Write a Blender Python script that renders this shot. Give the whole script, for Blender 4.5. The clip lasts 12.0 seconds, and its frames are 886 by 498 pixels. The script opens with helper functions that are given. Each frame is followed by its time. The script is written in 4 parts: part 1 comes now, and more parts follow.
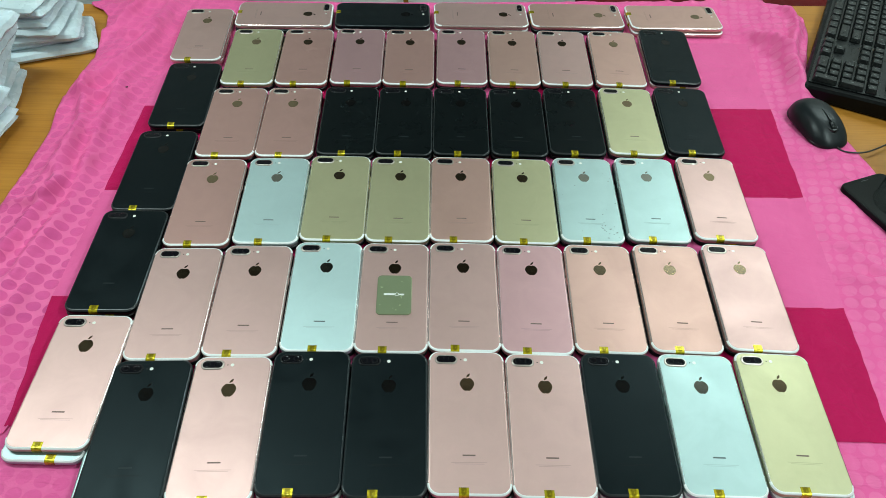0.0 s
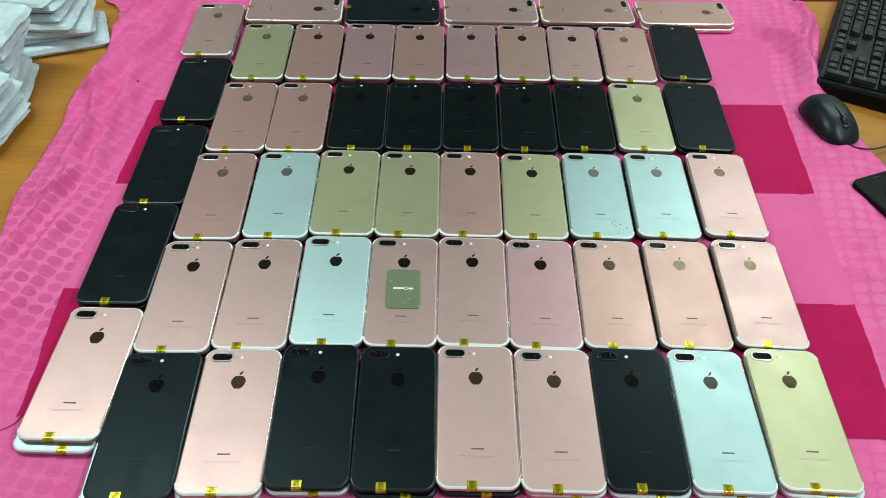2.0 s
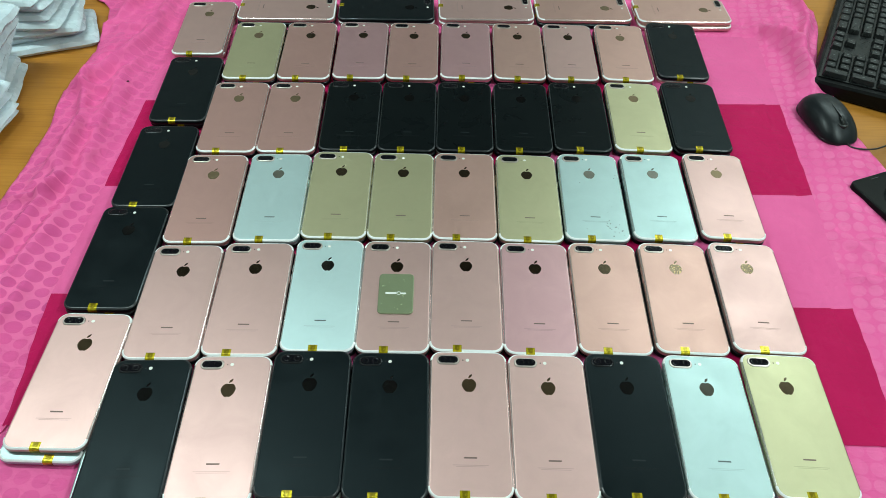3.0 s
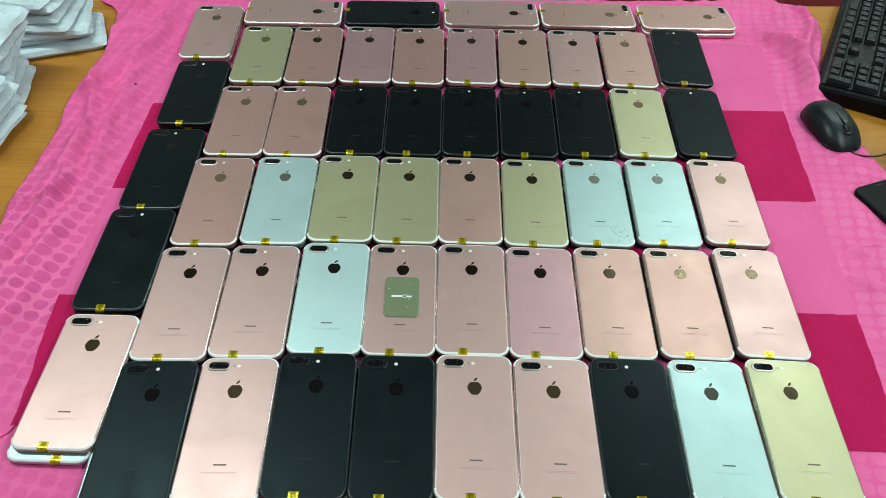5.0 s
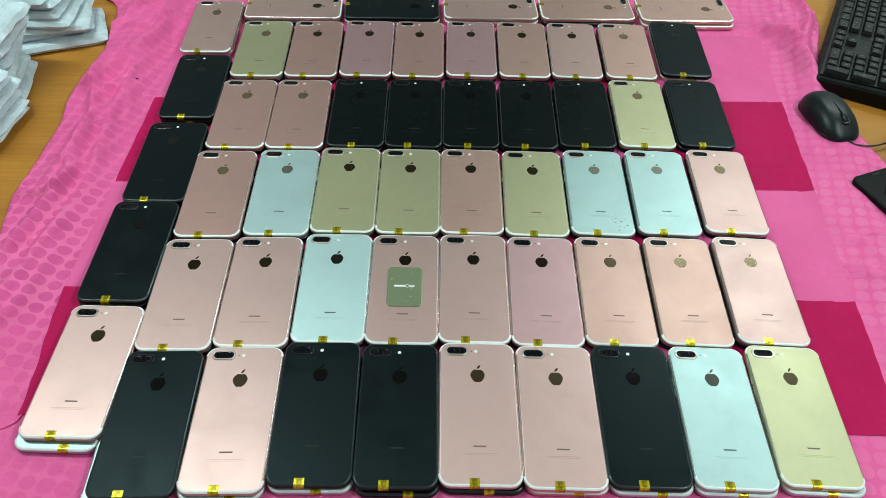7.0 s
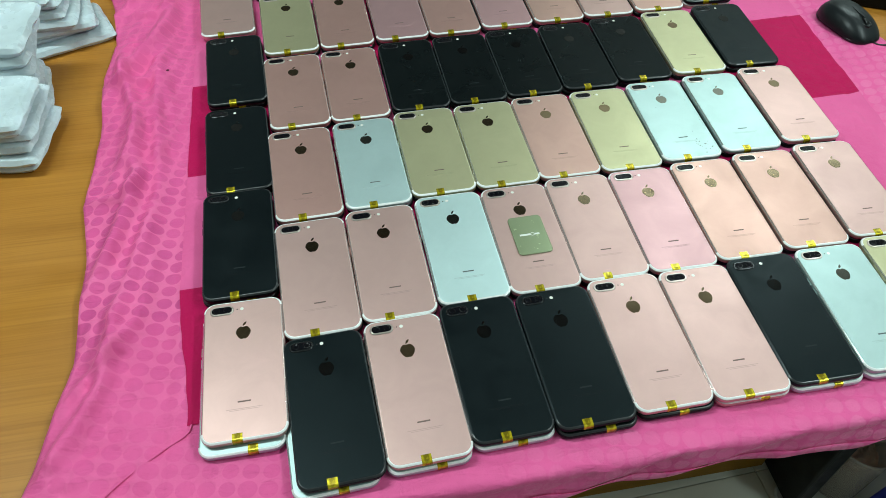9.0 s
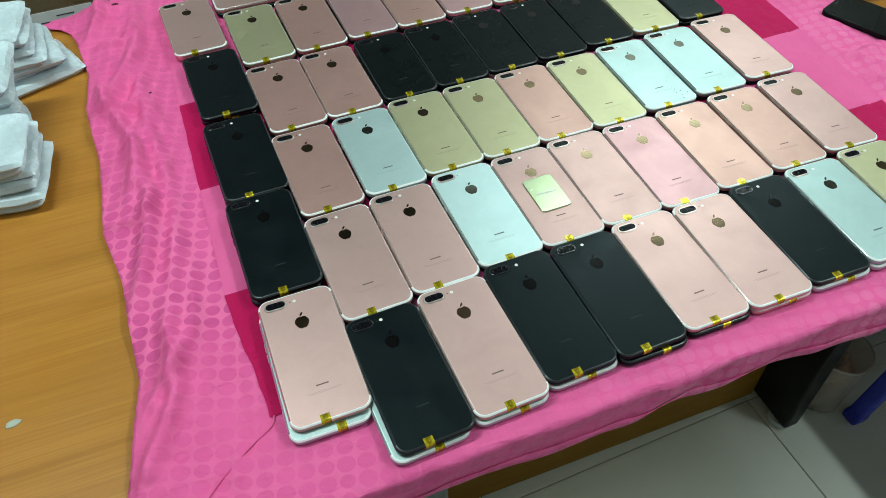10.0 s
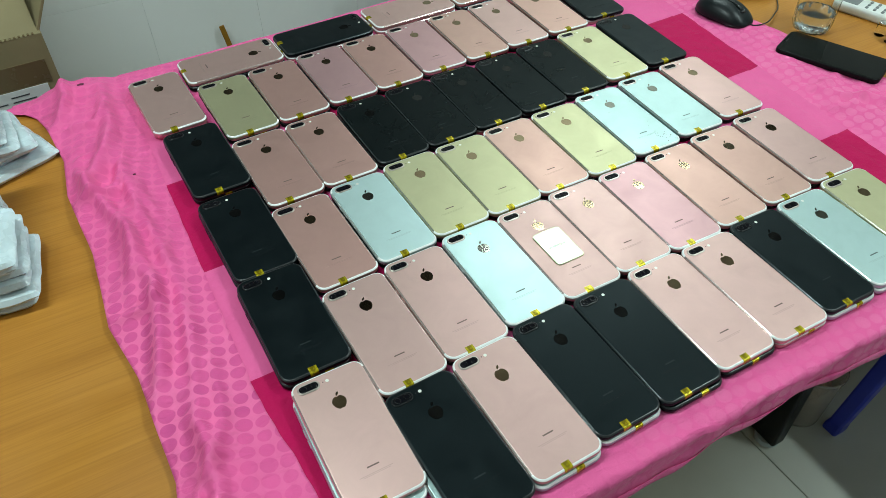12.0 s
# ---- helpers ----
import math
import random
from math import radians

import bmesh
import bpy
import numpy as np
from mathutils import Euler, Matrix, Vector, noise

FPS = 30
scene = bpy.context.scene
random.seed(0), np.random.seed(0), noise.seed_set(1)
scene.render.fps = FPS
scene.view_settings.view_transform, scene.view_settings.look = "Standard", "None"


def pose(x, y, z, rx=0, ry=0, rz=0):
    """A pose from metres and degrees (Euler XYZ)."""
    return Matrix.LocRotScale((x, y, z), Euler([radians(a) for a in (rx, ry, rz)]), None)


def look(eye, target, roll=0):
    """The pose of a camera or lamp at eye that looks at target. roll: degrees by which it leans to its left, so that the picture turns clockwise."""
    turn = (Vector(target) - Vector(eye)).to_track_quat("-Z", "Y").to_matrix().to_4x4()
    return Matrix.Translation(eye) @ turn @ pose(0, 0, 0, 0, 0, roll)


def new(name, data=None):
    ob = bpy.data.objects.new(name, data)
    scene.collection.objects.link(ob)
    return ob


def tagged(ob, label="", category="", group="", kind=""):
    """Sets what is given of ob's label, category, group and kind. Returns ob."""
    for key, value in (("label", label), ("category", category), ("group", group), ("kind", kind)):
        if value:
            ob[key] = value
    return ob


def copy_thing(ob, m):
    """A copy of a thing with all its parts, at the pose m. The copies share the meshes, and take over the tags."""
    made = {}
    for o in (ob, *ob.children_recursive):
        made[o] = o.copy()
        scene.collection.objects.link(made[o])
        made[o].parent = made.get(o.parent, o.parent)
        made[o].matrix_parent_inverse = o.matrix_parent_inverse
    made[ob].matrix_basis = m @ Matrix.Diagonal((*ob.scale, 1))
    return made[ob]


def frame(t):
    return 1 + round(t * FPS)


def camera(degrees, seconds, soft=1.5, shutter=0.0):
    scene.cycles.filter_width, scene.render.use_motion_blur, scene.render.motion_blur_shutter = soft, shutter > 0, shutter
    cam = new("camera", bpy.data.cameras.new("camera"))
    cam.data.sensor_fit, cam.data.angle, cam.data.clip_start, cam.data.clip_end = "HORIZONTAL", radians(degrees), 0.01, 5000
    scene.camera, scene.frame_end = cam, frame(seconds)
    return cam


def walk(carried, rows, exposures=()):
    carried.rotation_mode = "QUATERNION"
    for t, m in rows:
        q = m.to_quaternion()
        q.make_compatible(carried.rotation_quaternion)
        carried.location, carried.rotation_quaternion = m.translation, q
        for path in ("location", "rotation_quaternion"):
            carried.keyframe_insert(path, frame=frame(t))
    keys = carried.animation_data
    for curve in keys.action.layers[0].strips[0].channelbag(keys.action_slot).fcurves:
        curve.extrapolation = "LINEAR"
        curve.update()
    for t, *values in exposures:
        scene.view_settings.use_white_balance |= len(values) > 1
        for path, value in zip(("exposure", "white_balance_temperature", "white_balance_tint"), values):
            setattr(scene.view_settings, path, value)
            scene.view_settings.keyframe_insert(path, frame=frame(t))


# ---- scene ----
cam = camera(61.7, 12.0, 0.8)
PATH = [
    (0, (-0.041, -0.419, 1.398), (-0.005, 0.968, -0.042), 2.6),
    (0.5, (-0.042, -0.423, 1.399), (-0.01, 0.966, -0.041), 2.6),
    (1, (-0.042, -0.426, 1.398), (-0.022, 0.964, -0.041), 2.4),
    (1.5, (-0.043, -0.425, 1.398), (-0.027, 0.962, -0.042), 2.3),
    (2, (-0.042, -0.422, 1.396), (-0.028, 0.96, -0.05), 2.2),
    (2.5, (-0.038, -0.412, 1.395), (-0.023, 0.961, -0.059), 2.1),
    (3, (-0.037, -0.406, 1.396), (-0.017, 0.964, -0.061), 2.3),
    (5, (-0.043, -0.41, 1.398), (-0.025, 0.969, -0.05), 2.6),
    (5.5, (-0.043, -0.41, 1.397), (-0.03, 0.97, -0.051), 2.3),
    (6, (-0.042, -0.412, 1.398), (-0.027, 0.968, -0.049), 2.2),
    (6.5, (-0.044, -0.416, 1.397), (-0.025, 0.962, -0.052), 2.3),
    (8.3, (-0.11, -0.43, 1.393), (-0.046, 0.925, -0.077), 2.1),
    (8.5, (-0.172, -0.417, 1.383), (-0.054, 0.928, -0.093), 2.1),
    (9, (-0.283, -0.416, 1.373), (-0.021, 0.886, -0.122), 1.2),
    (9.5, (-0.349, -0.416, 1.376), (0.011, 0.865, -0.117), 0.0),
    (10, (-0.413, -0.44, 1.368), (0.054, 0.829, -0.105), -1.2),
    (10.5, (-0.493, -0.481, 1.387), (0.045, 0.772, -0.076), -1.1),
    (11, (-0.523, -0.473, 1.383), (0.086, 0.81, -0.025), -0.1),
    (11.5, (-0.52, -0.423, 1.381), (0.132, 0.868, -0.001), -0.1),
    (12, (-0.494, -0.38, 1.384), (0.174, 0.882, -0.015), -0.7),
]
walk(cam, [(t, look(eye, target, roll)) for t, eye, target, roll in PATH])

# ---- light ----
world = bpy.data.worlds.new("world")
scene.world = world
world.use_nodes = True
world.node_tree.nodes["Background"].inputs[0].default_value = (0.75, 0.85, 0.9, 1)
world.node_tree.nodes["Background"].inputs[1].default_value = 0.05
scene.view_settings.exposure = 0.17
LAMP = (0.795, 1.0, 0.975)
TUBES = [  # place, watts, turn about z
    ((1.32, 1.46, 2.46), 13, 0),
    ((-1.05, 0.42, 2.60), 21, 0),
    # added fill lamp, unseen, to brighten the cloth's front and the floor
    ((1.20, -0.45, 2.60), 21, 90),
]


def tube_light(at, watts, turn):
    d = bpy.data.lights.new("tube_light", "AREA")
    d.shape, d.size, d.size_y, d.energy, d.color = "RECTANGLE", 1.2, 0.09, watts, LAMP
    ob = new("tube_light", d)
    ob.matrix_world = pose(at[0], at[1], at[2] - 0.035, 0, 0, turn)
    return ob


for at, watts, turn in TUBES:
    tube_light(at, watts, turn)


# ---- materials ----
def material(name, base, rough=0.5, metal=0.0, spec=0.5, coat=0.0):
    m = bpy.data.materials.new(name)
    m.use_nodes = True
    b = m.node_tree.nodes["Principled BSDF"]
    b.inputs["Base Color"].default_value = (*base, 1)
    b.inputs["Roughness"].default_value = rough
    b.inputs["Metallic"].default_value = metal
    b.inputs["Specular IOR Level"].default_value = spec
    b.inputs["Coat Weight"].default_value = coat
    return m


class Nodes:
    """Short hand for a material's node tree."""

    def __init__(self, m):
        self.t = m.node_tree
        self.b = self.t.nodes["Principled BSDF"]

    def add(self, kind, **values):
        n = self.t.nodes.new(kind)
        for k, v in values.items():
            n.inputs[k.replace("_", " ")].default_value = v
        return n

    def link(self, a, b):
        self.t.links.new(a, b)

    def math(self, op, a, b=None, c=None):
        n = self.t.nodes.new("ShaderNodeMath")
        n.operation = op
        for i, v in enumerate((a, b, c)):
            if v is None:
                continue
            if isinstance(v, (int, float)):
                n.inputs[i].default_value = v
            else:
                self.link(v, n.inputs[i])
        return n.outputs[0]

    def mix(self, f, a, b):
        n = self.t.nodes.new("ShaderNodeMix")
        n.data_type = "RGBA"
        for i, v in ((0, f), (6, a), (7, b)):
            if isinstance(v, (int, float)):
                n.inputs[i].default_value = v
            elif isinstance(v, tuple):
                n.inputs[i].default_value = (*v, 1)
            else:
                self.link(v, n.inputs[i])
        return n.outputs[2]

    def coords(self, which="Object", scale=(1, 1, 1), turn=0.0):
        c = self.t.nodes.new("ShaderNodeTexCoord")
        mp = self.t.nodes.new("ShaderNodeMapping")
        mp.inputs["Scale"].default_value = scale
        mp.inputs["Rotation"].default_value = (0, 0, radians(turn))
        self.link(c.outputs[which], mp.inputs[0])
        return mp.outputs[0]

    def noise(self, vec, scale, detail=3.0, rough=0.55, distort=0.0):
        n = self.add("ShaderNodeTexNoise", Scale=scale, Detail=detail, Roughness=rough, Distortion=distort)
        self.link(vec, n.inputs["Vector"])
        return n.outputs["Fac"]

    def ramp(self, f, lo, hi, a=0.0, b=1.0):
        n = self.t.nodes.new("ShaderNodeMapRange")
        self.link(f, n.inputs[0])
        for i, v in ((1, lo), (2, hi), (3, a), (4, b)):
            n.inputs[i].default_value = v
        return n.outputs[0]

    def bump(self, h, strength, dist):
        n = self.t.nodes.new("ShaderNodeBump")
        n.inputs["Strength"].default_value, n.inputs["Distance"].default_value = strength, dist
        self.link(h, n.inputs["Height"])
        self.link(n.outputs[0], self.b.inputs["Normal"])

    def base(self, c):
        self.link(c, self.b.inputs["Base Color"])

    def rough(self, f):
        self.link(f, self.b.inputs["Roughness"])


def varied(name, base, other, scale=6.0, rough=0.5, rspread=0.12, metal=0.0, spec=0.5, grain=0.0, grain_scale=900.0):
    """Two tones in large soft stains, a slightly uneven gloss, and a fine grain."""
    m = material(name, base, rough, metal, spec)
    n = Nodes(m)
    v = n.coords()
    big = n.ramp(n.noise(v, scale, 4.0), 0.35, 0.68)
    n.base(n.mix(big, base, other))
    n.rough(n.ramp(n.noise(v, scale * 4.3, 4.0), 0.3, 0.7, rough - rspread, rough + rspread))
    if grain:
        n.bump(n.noise(v, grain_scale, 2.0), grain, 0.0004)
    return m


def phone_back(name, base, rough, metal, shift, spec):
    """Anodised aluminium: a bead-blasted grain, faint handling marks, each piece a little lighter or darker."""
    m = material(name, base, rough, metal, spec)
    n = Nodes(m)
    v = n.coords()
    info = n.t.nodes.new("ShaderNodeObjectInfo")
    f = n.math("MULTIPLY_ADD", info.outputs["Random"], 2 * shift, 1 - shift)
    off = n.t.nodes.new("ShaderNodeVectorMath")
    off.operation = "ADD"
    n.link(v, off.inputs[0])
    seed = n.t.nodes.new("ShaderNodeCombineXYZ")
    n.link(n.math("MULTIPLY", info.outputs["Random"], 37.0), seed.inputs[0])
    n.link(seed.outputs[0], off.inputs[1])
    smudge = n.ramp(n.noise(off.outputs[0], 24.0, 5.0, 0.6, 0.6), 0.35, 0.75)
    g = n.math("MULTIPLY", f, n.ramp(smudge, 0.0, 1.0, 1.03, 0.95))
    vm = n.t.nodes.new("ShaderNodeVectorMath")
    vm.operation = "SCALE"
    vm.inputs[0].default_value = base
    n.link(g, vm.inputs["Scale"])
    n.base(vm.outputs[0])
    n.rough(n.math("ADD", n.ramp(smudge, 0.0, 1.0, *((-0.03, 0.05) if metal else (-0.08, 0.10))), rough))
    n.bump(n.noise(v, 2600.0, 1.0), 0.05, 0.0002)
    if not metal:
        n.b.inputs["Specular Tint"].default_value = (0.72, 0.95, 1.0, 1)
    return m


COLOURS = {  # back, rim band, logo, front glass
    "rose": ((0.625, 0.405, 0.375), "white", "bronze", "white"),
    "mauve": ((0.61, 0.36, 0.375), "white", "bronze", "white"),
    "peach": ((0.625, 0.385, 0.33), "white", "bronze", "white"),
    # rose with the far-left phones' dark reflections put into its colour
    "copper": ((0.575, 0.335, 0.30), "white", "bronze", "white"),
    "gold": ((0.53, 0.50, 0.31), "white", "bronze", "white"),
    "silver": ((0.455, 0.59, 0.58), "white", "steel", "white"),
    # a lighter silver, used for two phones left of the middle
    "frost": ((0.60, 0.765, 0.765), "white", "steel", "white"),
    "black": ((0.0026, 0.0047, 0.0058), "dark", "ink", "dark"),
    "jet": ((0.0046, 0.0066, 0.0070), "dark", "ink", "dark"),
}
BACK = {k: phone_back(k + "_aluminium", v[0], *((0.40, 0.0, 0.05, 0.17) if k == "black" else (0.32, 0.0, 0.05, 0.085) if k == "jet" else (0.46, 0.78, 0.05, 0.35))) for k, v in COLOURS.items()}
BAND = {"white": varied("antenna_plastic", (0.88, 0.88, 0.87), (0.82, 0.82, 0.81), 60, 0.35), "dark": material("dark_antenna", (0.02, 0.022, 0.024), 0.28)}
LOGO = {
    "bronze": material("polished_bronze", (0.40, 0.295, 0.185), 0.10, 1.0),
    "steel": material("polished_steel", (0.36, 0.355, 0.31), 0.10, 1.0),
    "ink": material("polished_black", (0.003, 0.003, 0.003), 0.10, 0.0, 0.3),
}
PRINT = {"bronze": material("print_brown", (0.17, 0.115, 0.10), 0.5, 0.0, 0.1), "steel": material("print_grey", (0.10, 0.125, 0.125), 0.5, 0.0, 0.1), "ink": material("print_black", (0.022, 0.028, 0.030), 0.5, 0.0, 0.1)}
FINE = {k: material("fine_print_" + k, tuple(c * (1.25 if c < 0.1 else 0.80) for c in v[0]), 0.46, 0.45 if v[2] != "ink" else 0.0, 0.15) for k, v in COLOURS.items()}
# edge colours lifted above the back's, a painted rim highlight on the polish
EDGE = {k: material("polished_edge_" + k, tuple(0.35 + 0.6 * c for c in COLOURS[k][0]), 0.24, 0.85) for k in ("rose", "mauve", "peach", "copper", "gold", "silver", "frost")}
EDGE_DARK = material("polished_dark_edge", (0.045, 0.055, 0.06), 0.24, 0.6, 0.6)
GLASS_WHITE = material("white_front_glass", (0.82, 0.84, 0.84), 0.08)
GLASS_DARK = material("black_front_glass", (0.006, 0.006, 0.007), 0.06, 0.0, 0.22)
SCREEN = material("dark_screen_glass", (0.003, 0.0035, 0.0035), 0.05, 0.0, 0.16)
LENS = material("lens_glass", (0.005, 0.005, 0.007), 0.08, 0.0, 0.12)
FLASH = material("flash_lens", (0.85, 0.84, 0.78), 0.25)
RING = material("lens_ring", (0.58, 0.50, 0.46), 0.34, 0.9)
RING_DARK = material("lens_ring_dark", (0.03, 0.032, 0.034), 0.2, 0.6)

TAPE = material("amber_tape", (0.5, 0.38, 0.012), 0.22, 0.55, 0.4)
n = Nodes(TAPE)
v = n.coords()
n.base(n.mix(n.ramp(n.noise(v, 190.0, 3.0), 0.42, 0.60), (0.66, 0.52, 0.016), (0.26, 0.19, 0.008)))
n.bump(n.noise(v, 300.0, 3.0), 0.5, 0.0006)


def cloth_material(name, base, other, dots):
    """Thin satin cotton; the dotted kind has woven discs in a square lattice, their sheen painted into the colour."""
    m = material(name, base, 0.62, 0.0, 0.12)
    n = Nodes(m)
    uv = n.coords("UV", (1, 1, 1), 11.0)
    big = n.ramp(n.noise(uv, 7.0, 4.0), 0.35, 0.7)
    col = n.mix(big, base, other)
    h = n.math("ADD", n.math("MULTIPLY", n.noise(uv, 13.0, 2.0, 0.5, 0.3), 0.016 if dots else 0.012), n.math("MULTIPLY", n.noise(uv, 44.0, 3.0, 0.5, 0.4), 0.0040))
    rip = n.noise(n.coords("UV", (26.0, 95.0, 1.0), -12.0), 1.0, 2.0, 0.5, 0.8)
    h = n.math("ADD", h, n.math("MULTIPLY", n.ramp(rip, 0.52, 0.72), 0.0007 if dots else 0.00025))
    weave = n.math("MULTIPLY", n.noise(uv, 1500.0, 1.0), 0.0004)
    h = n.math("ADD", h, weave)
    if dots:
        warp = n.t.nodes.new("ShaderNodeVectorMath")
        warp.operation = "ADD"
        nz = n.add("ShaderNodeTexNoise", Scale=9.0, Detail=1.0)
        n.link(uv, nz.inputs["Vector"])
        sc = n.t.nodes.new("ShaderNodeVectorMath")
        sc.operation = "SCALE"
        n.link(nz.outputs["Color"], sc.inputs[0])
        sc.inputs["Scale"].default_value = 0.005
        n.link(uv, warp.inputs[0])
        n.link(sc.outputs[0], warp.inputs[1])
        sep = n.t.nodes.new("ShaderNodeSeparateXYZ")
        n.link(warp.outputs[0], sep.inputs[0])
        fx = n.math("SUBTRACT", n.math("FRACT", n.math("DIVIDE", sep.outputs[0], 0.0180)), 0.5)
        fy = n.math("SUBTRACT", n.math("FRACT", n.math("DIVIDE", sep.outputs[1], 0.0180)), 0.5)
        r = n.math("SQRT", n.math("ADD", n.math("MULTIPLY", fx, fx), n.math("MULTIPLY", fy, fy)))
        cell = n.t.nodes.new("ShaderNodeVectorMath")
        cell.operation = "FLOOR"
        div = n.t.nodes.new("ShaderNodeVectorMath")
        div.operation = "SCALE"
        div.inputs["Scale"].default_value = 1 / 0.0180
        n.link(warp.outputs[0], div.inputs[0])
        n.link(div.outputs[0], cell.inputs[0])
        wn = n.t.nodes.new("ShaderNodeTexWhiteNoise")
        wn.noise_dimensions = "2D"
        n.link(cell.outputs[0], wn.inputs["Vector"])
        size = n.math("MULTIPLY_ADD", wn.outputs["Value"], 0.09, 0.40)
        disc = n.ramp(n.math("SUBTRACT", r, size), -0.03, 0.02, 1.0, 0.0)
        sepc = n.t.nodes.new("ShaderNodeSeparateColor")
        n.link(wn.outputs["Color"], sepc.inputs[0])
        odd = n.ramp(sepc.outputs[1], 0.10, 0.90, 0.55, 1.0)
        # satin sheen painted as colour: discs darker towards the left, paler towards right and front
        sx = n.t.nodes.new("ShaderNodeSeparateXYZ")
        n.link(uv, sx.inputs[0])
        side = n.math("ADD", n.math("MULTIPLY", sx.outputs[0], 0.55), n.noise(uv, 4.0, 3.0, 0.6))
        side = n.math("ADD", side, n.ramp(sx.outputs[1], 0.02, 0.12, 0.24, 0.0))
        # the painted sheen weakens towards the far side
        sheen_fade = n.ramp(sx.outputs[1], 0.22, 0.62, 1.0, 0.34)
        dark = n.math("MULTIPLY", n.math("MULTIPLY", disc, sheen_fade), n.ramp(side, 0.20, 0.52, 1.0, 0.0))
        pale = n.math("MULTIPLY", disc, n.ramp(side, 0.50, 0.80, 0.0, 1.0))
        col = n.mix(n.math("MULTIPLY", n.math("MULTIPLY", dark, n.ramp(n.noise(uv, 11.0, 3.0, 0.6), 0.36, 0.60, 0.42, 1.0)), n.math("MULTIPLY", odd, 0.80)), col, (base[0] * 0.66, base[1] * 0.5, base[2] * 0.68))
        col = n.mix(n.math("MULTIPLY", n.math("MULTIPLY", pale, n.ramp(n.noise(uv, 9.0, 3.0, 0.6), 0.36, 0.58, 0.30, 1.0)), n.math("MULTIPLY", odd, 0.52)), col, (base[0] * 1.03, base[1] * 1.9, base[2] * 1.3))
        # ground between the discs lightened as part of the painted sheen
        gap = n.math("MULTIPLY", n.math("SUBTRACT", 1.0, disc), n.math("MULTIPLY", sheen_fade, n.ramp(side, 0.24, 0.60, 0.34, 0.0)))
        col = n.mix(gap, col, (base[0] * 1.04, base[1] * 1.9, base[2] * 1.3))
        n.rough(n.ramp(disc, 0.0, 1.0, 0.6, 0.45))
        h = n.math("ADD", h, n.math("MULTIPLY", disc, -0.00018))
    n.base(col)
    n.b.inputs["Sheen Weight"].default_value = 0.04
    n.b.inputs["Sheen Roughness"].default_value = 0.4
    n.bump(h, 0.8, 1.0)
    return m


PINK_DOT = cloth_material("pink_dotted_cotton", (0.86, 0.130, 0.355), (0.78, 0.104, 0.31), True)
PINK = cloth_material("plain_pink_cotton", (0.83, 0.135, 0.35), (0.76, 0.112, 0.31), False)
MAGENTA = cloth_material("magenta_cotton", (0.51, 0.0048, 0.088), (0.45, 0.0038, 0.075), False)


def wood(name, a, b, c, rough=0.36, stretch=(1.0, 14.0, 14.0)):
    m = material(name, a, rough, 0.0, 0.28)
    n = Nodes(m)
    v = n.coords("Object", stretch)
    g = n.noise(v, 1.6, 6.0, 0.6, 1.2)
    fine = n.noise(n.coords("Object", (stretch[0] * 3, stretch[1] * 14, stretch[2] * 14)), 2.0, 3.0)
    col = n.mix(n.ramp(g, 0.38, 0.62), a, b)
    col = n.mix(n.ramp(g, 0.60, 0.70, 0.0, 0.7), col, c)
    col = n.mix(n.ramp(fine, 0.45, 0.7, 0.0, 0.35), col, c)
    n.base(col)
    n.rough(n.ramp(n.noise(n.coords(), 9.0, 4.0), 0.3, 0.7, rough - 0.06, rough + 0.12))
    n.bump(fine, 0.06, 0.001)
    return m


DESK_WOOD = wood("varnished_oak_laminate", (0.47, 0.200, 0.030), (0.395, 0.158, 0.021), (0.26, 0.094, 0.011))
PANEL_WOOD = wood("orange_panel", (0.27, 0.125, 0.007), (0.23, 0.105, 0.006), (0.18, 0.08, 0.005), 0.6)
BLACK_PANEL = varied("black_laminate", (0.007, 0.0075, 0.0075), (0.011, 0.0115, 0.0115), 5, 0.45, 0.1, spec=0.18, grain=0.1)
STEEL = varied("grey_steel", (0.20, 0.22, 0.22), (0.15, 0.16, 0.16), 14, 0.4, 0.1, 0.5)
RUBBER = material("pale_rubber", (0.5, 0.55, 0.56), 0.6)
FLOOR_TILE = varied("polished_floor_tile", (0.69, 0.68, 0.60), (0.62, 0.615, 0.545), 2.5, 0.16, 0.05)
GROUT = varied("dark_grout", (0.09, 0.085, 0.075), (0.15, 0.14, 0.12), 30, 0.8)
WALL_TILE = varied("white_wall_tile", (0.85, 0.86, 0.855), (0.81, 0.82, 0.815), 2.0, 0.15, 0.04)
WALL_GROUT = varied("wall_grout", (0.74, 0.76, 0.76), (0.68, 0.70, 0.70), 30, 0.8)
PAINT = varied("wall_paint", (0.56, 0.57, 0.54), (0.5, 0.51, 0.49), 2.0, 0.7, 0.1, grain=0.2, grain_scale=200)
GREY_PAINT = varied("grey_wall_paint", (0.36, 0.37, 0.35), (0.31, 0.32, 0.305), 2.0, 0.7, 0.1, grain=0.2, grain_scale=200)
# for unseen wall parts that only darken what the phones reflect
DARK_UNSEEN = varied("dark_unseen_wall", (0.04, 0.041, 0.04), (0.032, 0.033, 0.032), 2.0, 0.7, 0.1, grain=0.2, grain_scale=200)
CEILING = varied("ceiling_paint", (0.50, 0.51, 0.50), (0.45, 0.46, 0.45), 1.5, 0.8, 0.1)
KEY_BLACK = varied("key_plastic", (0.005, 0.006, 0.006), (0.0075, 0.009, 0.009), 60, 0.34, 0.1, spec=0.42, grain=0.1)
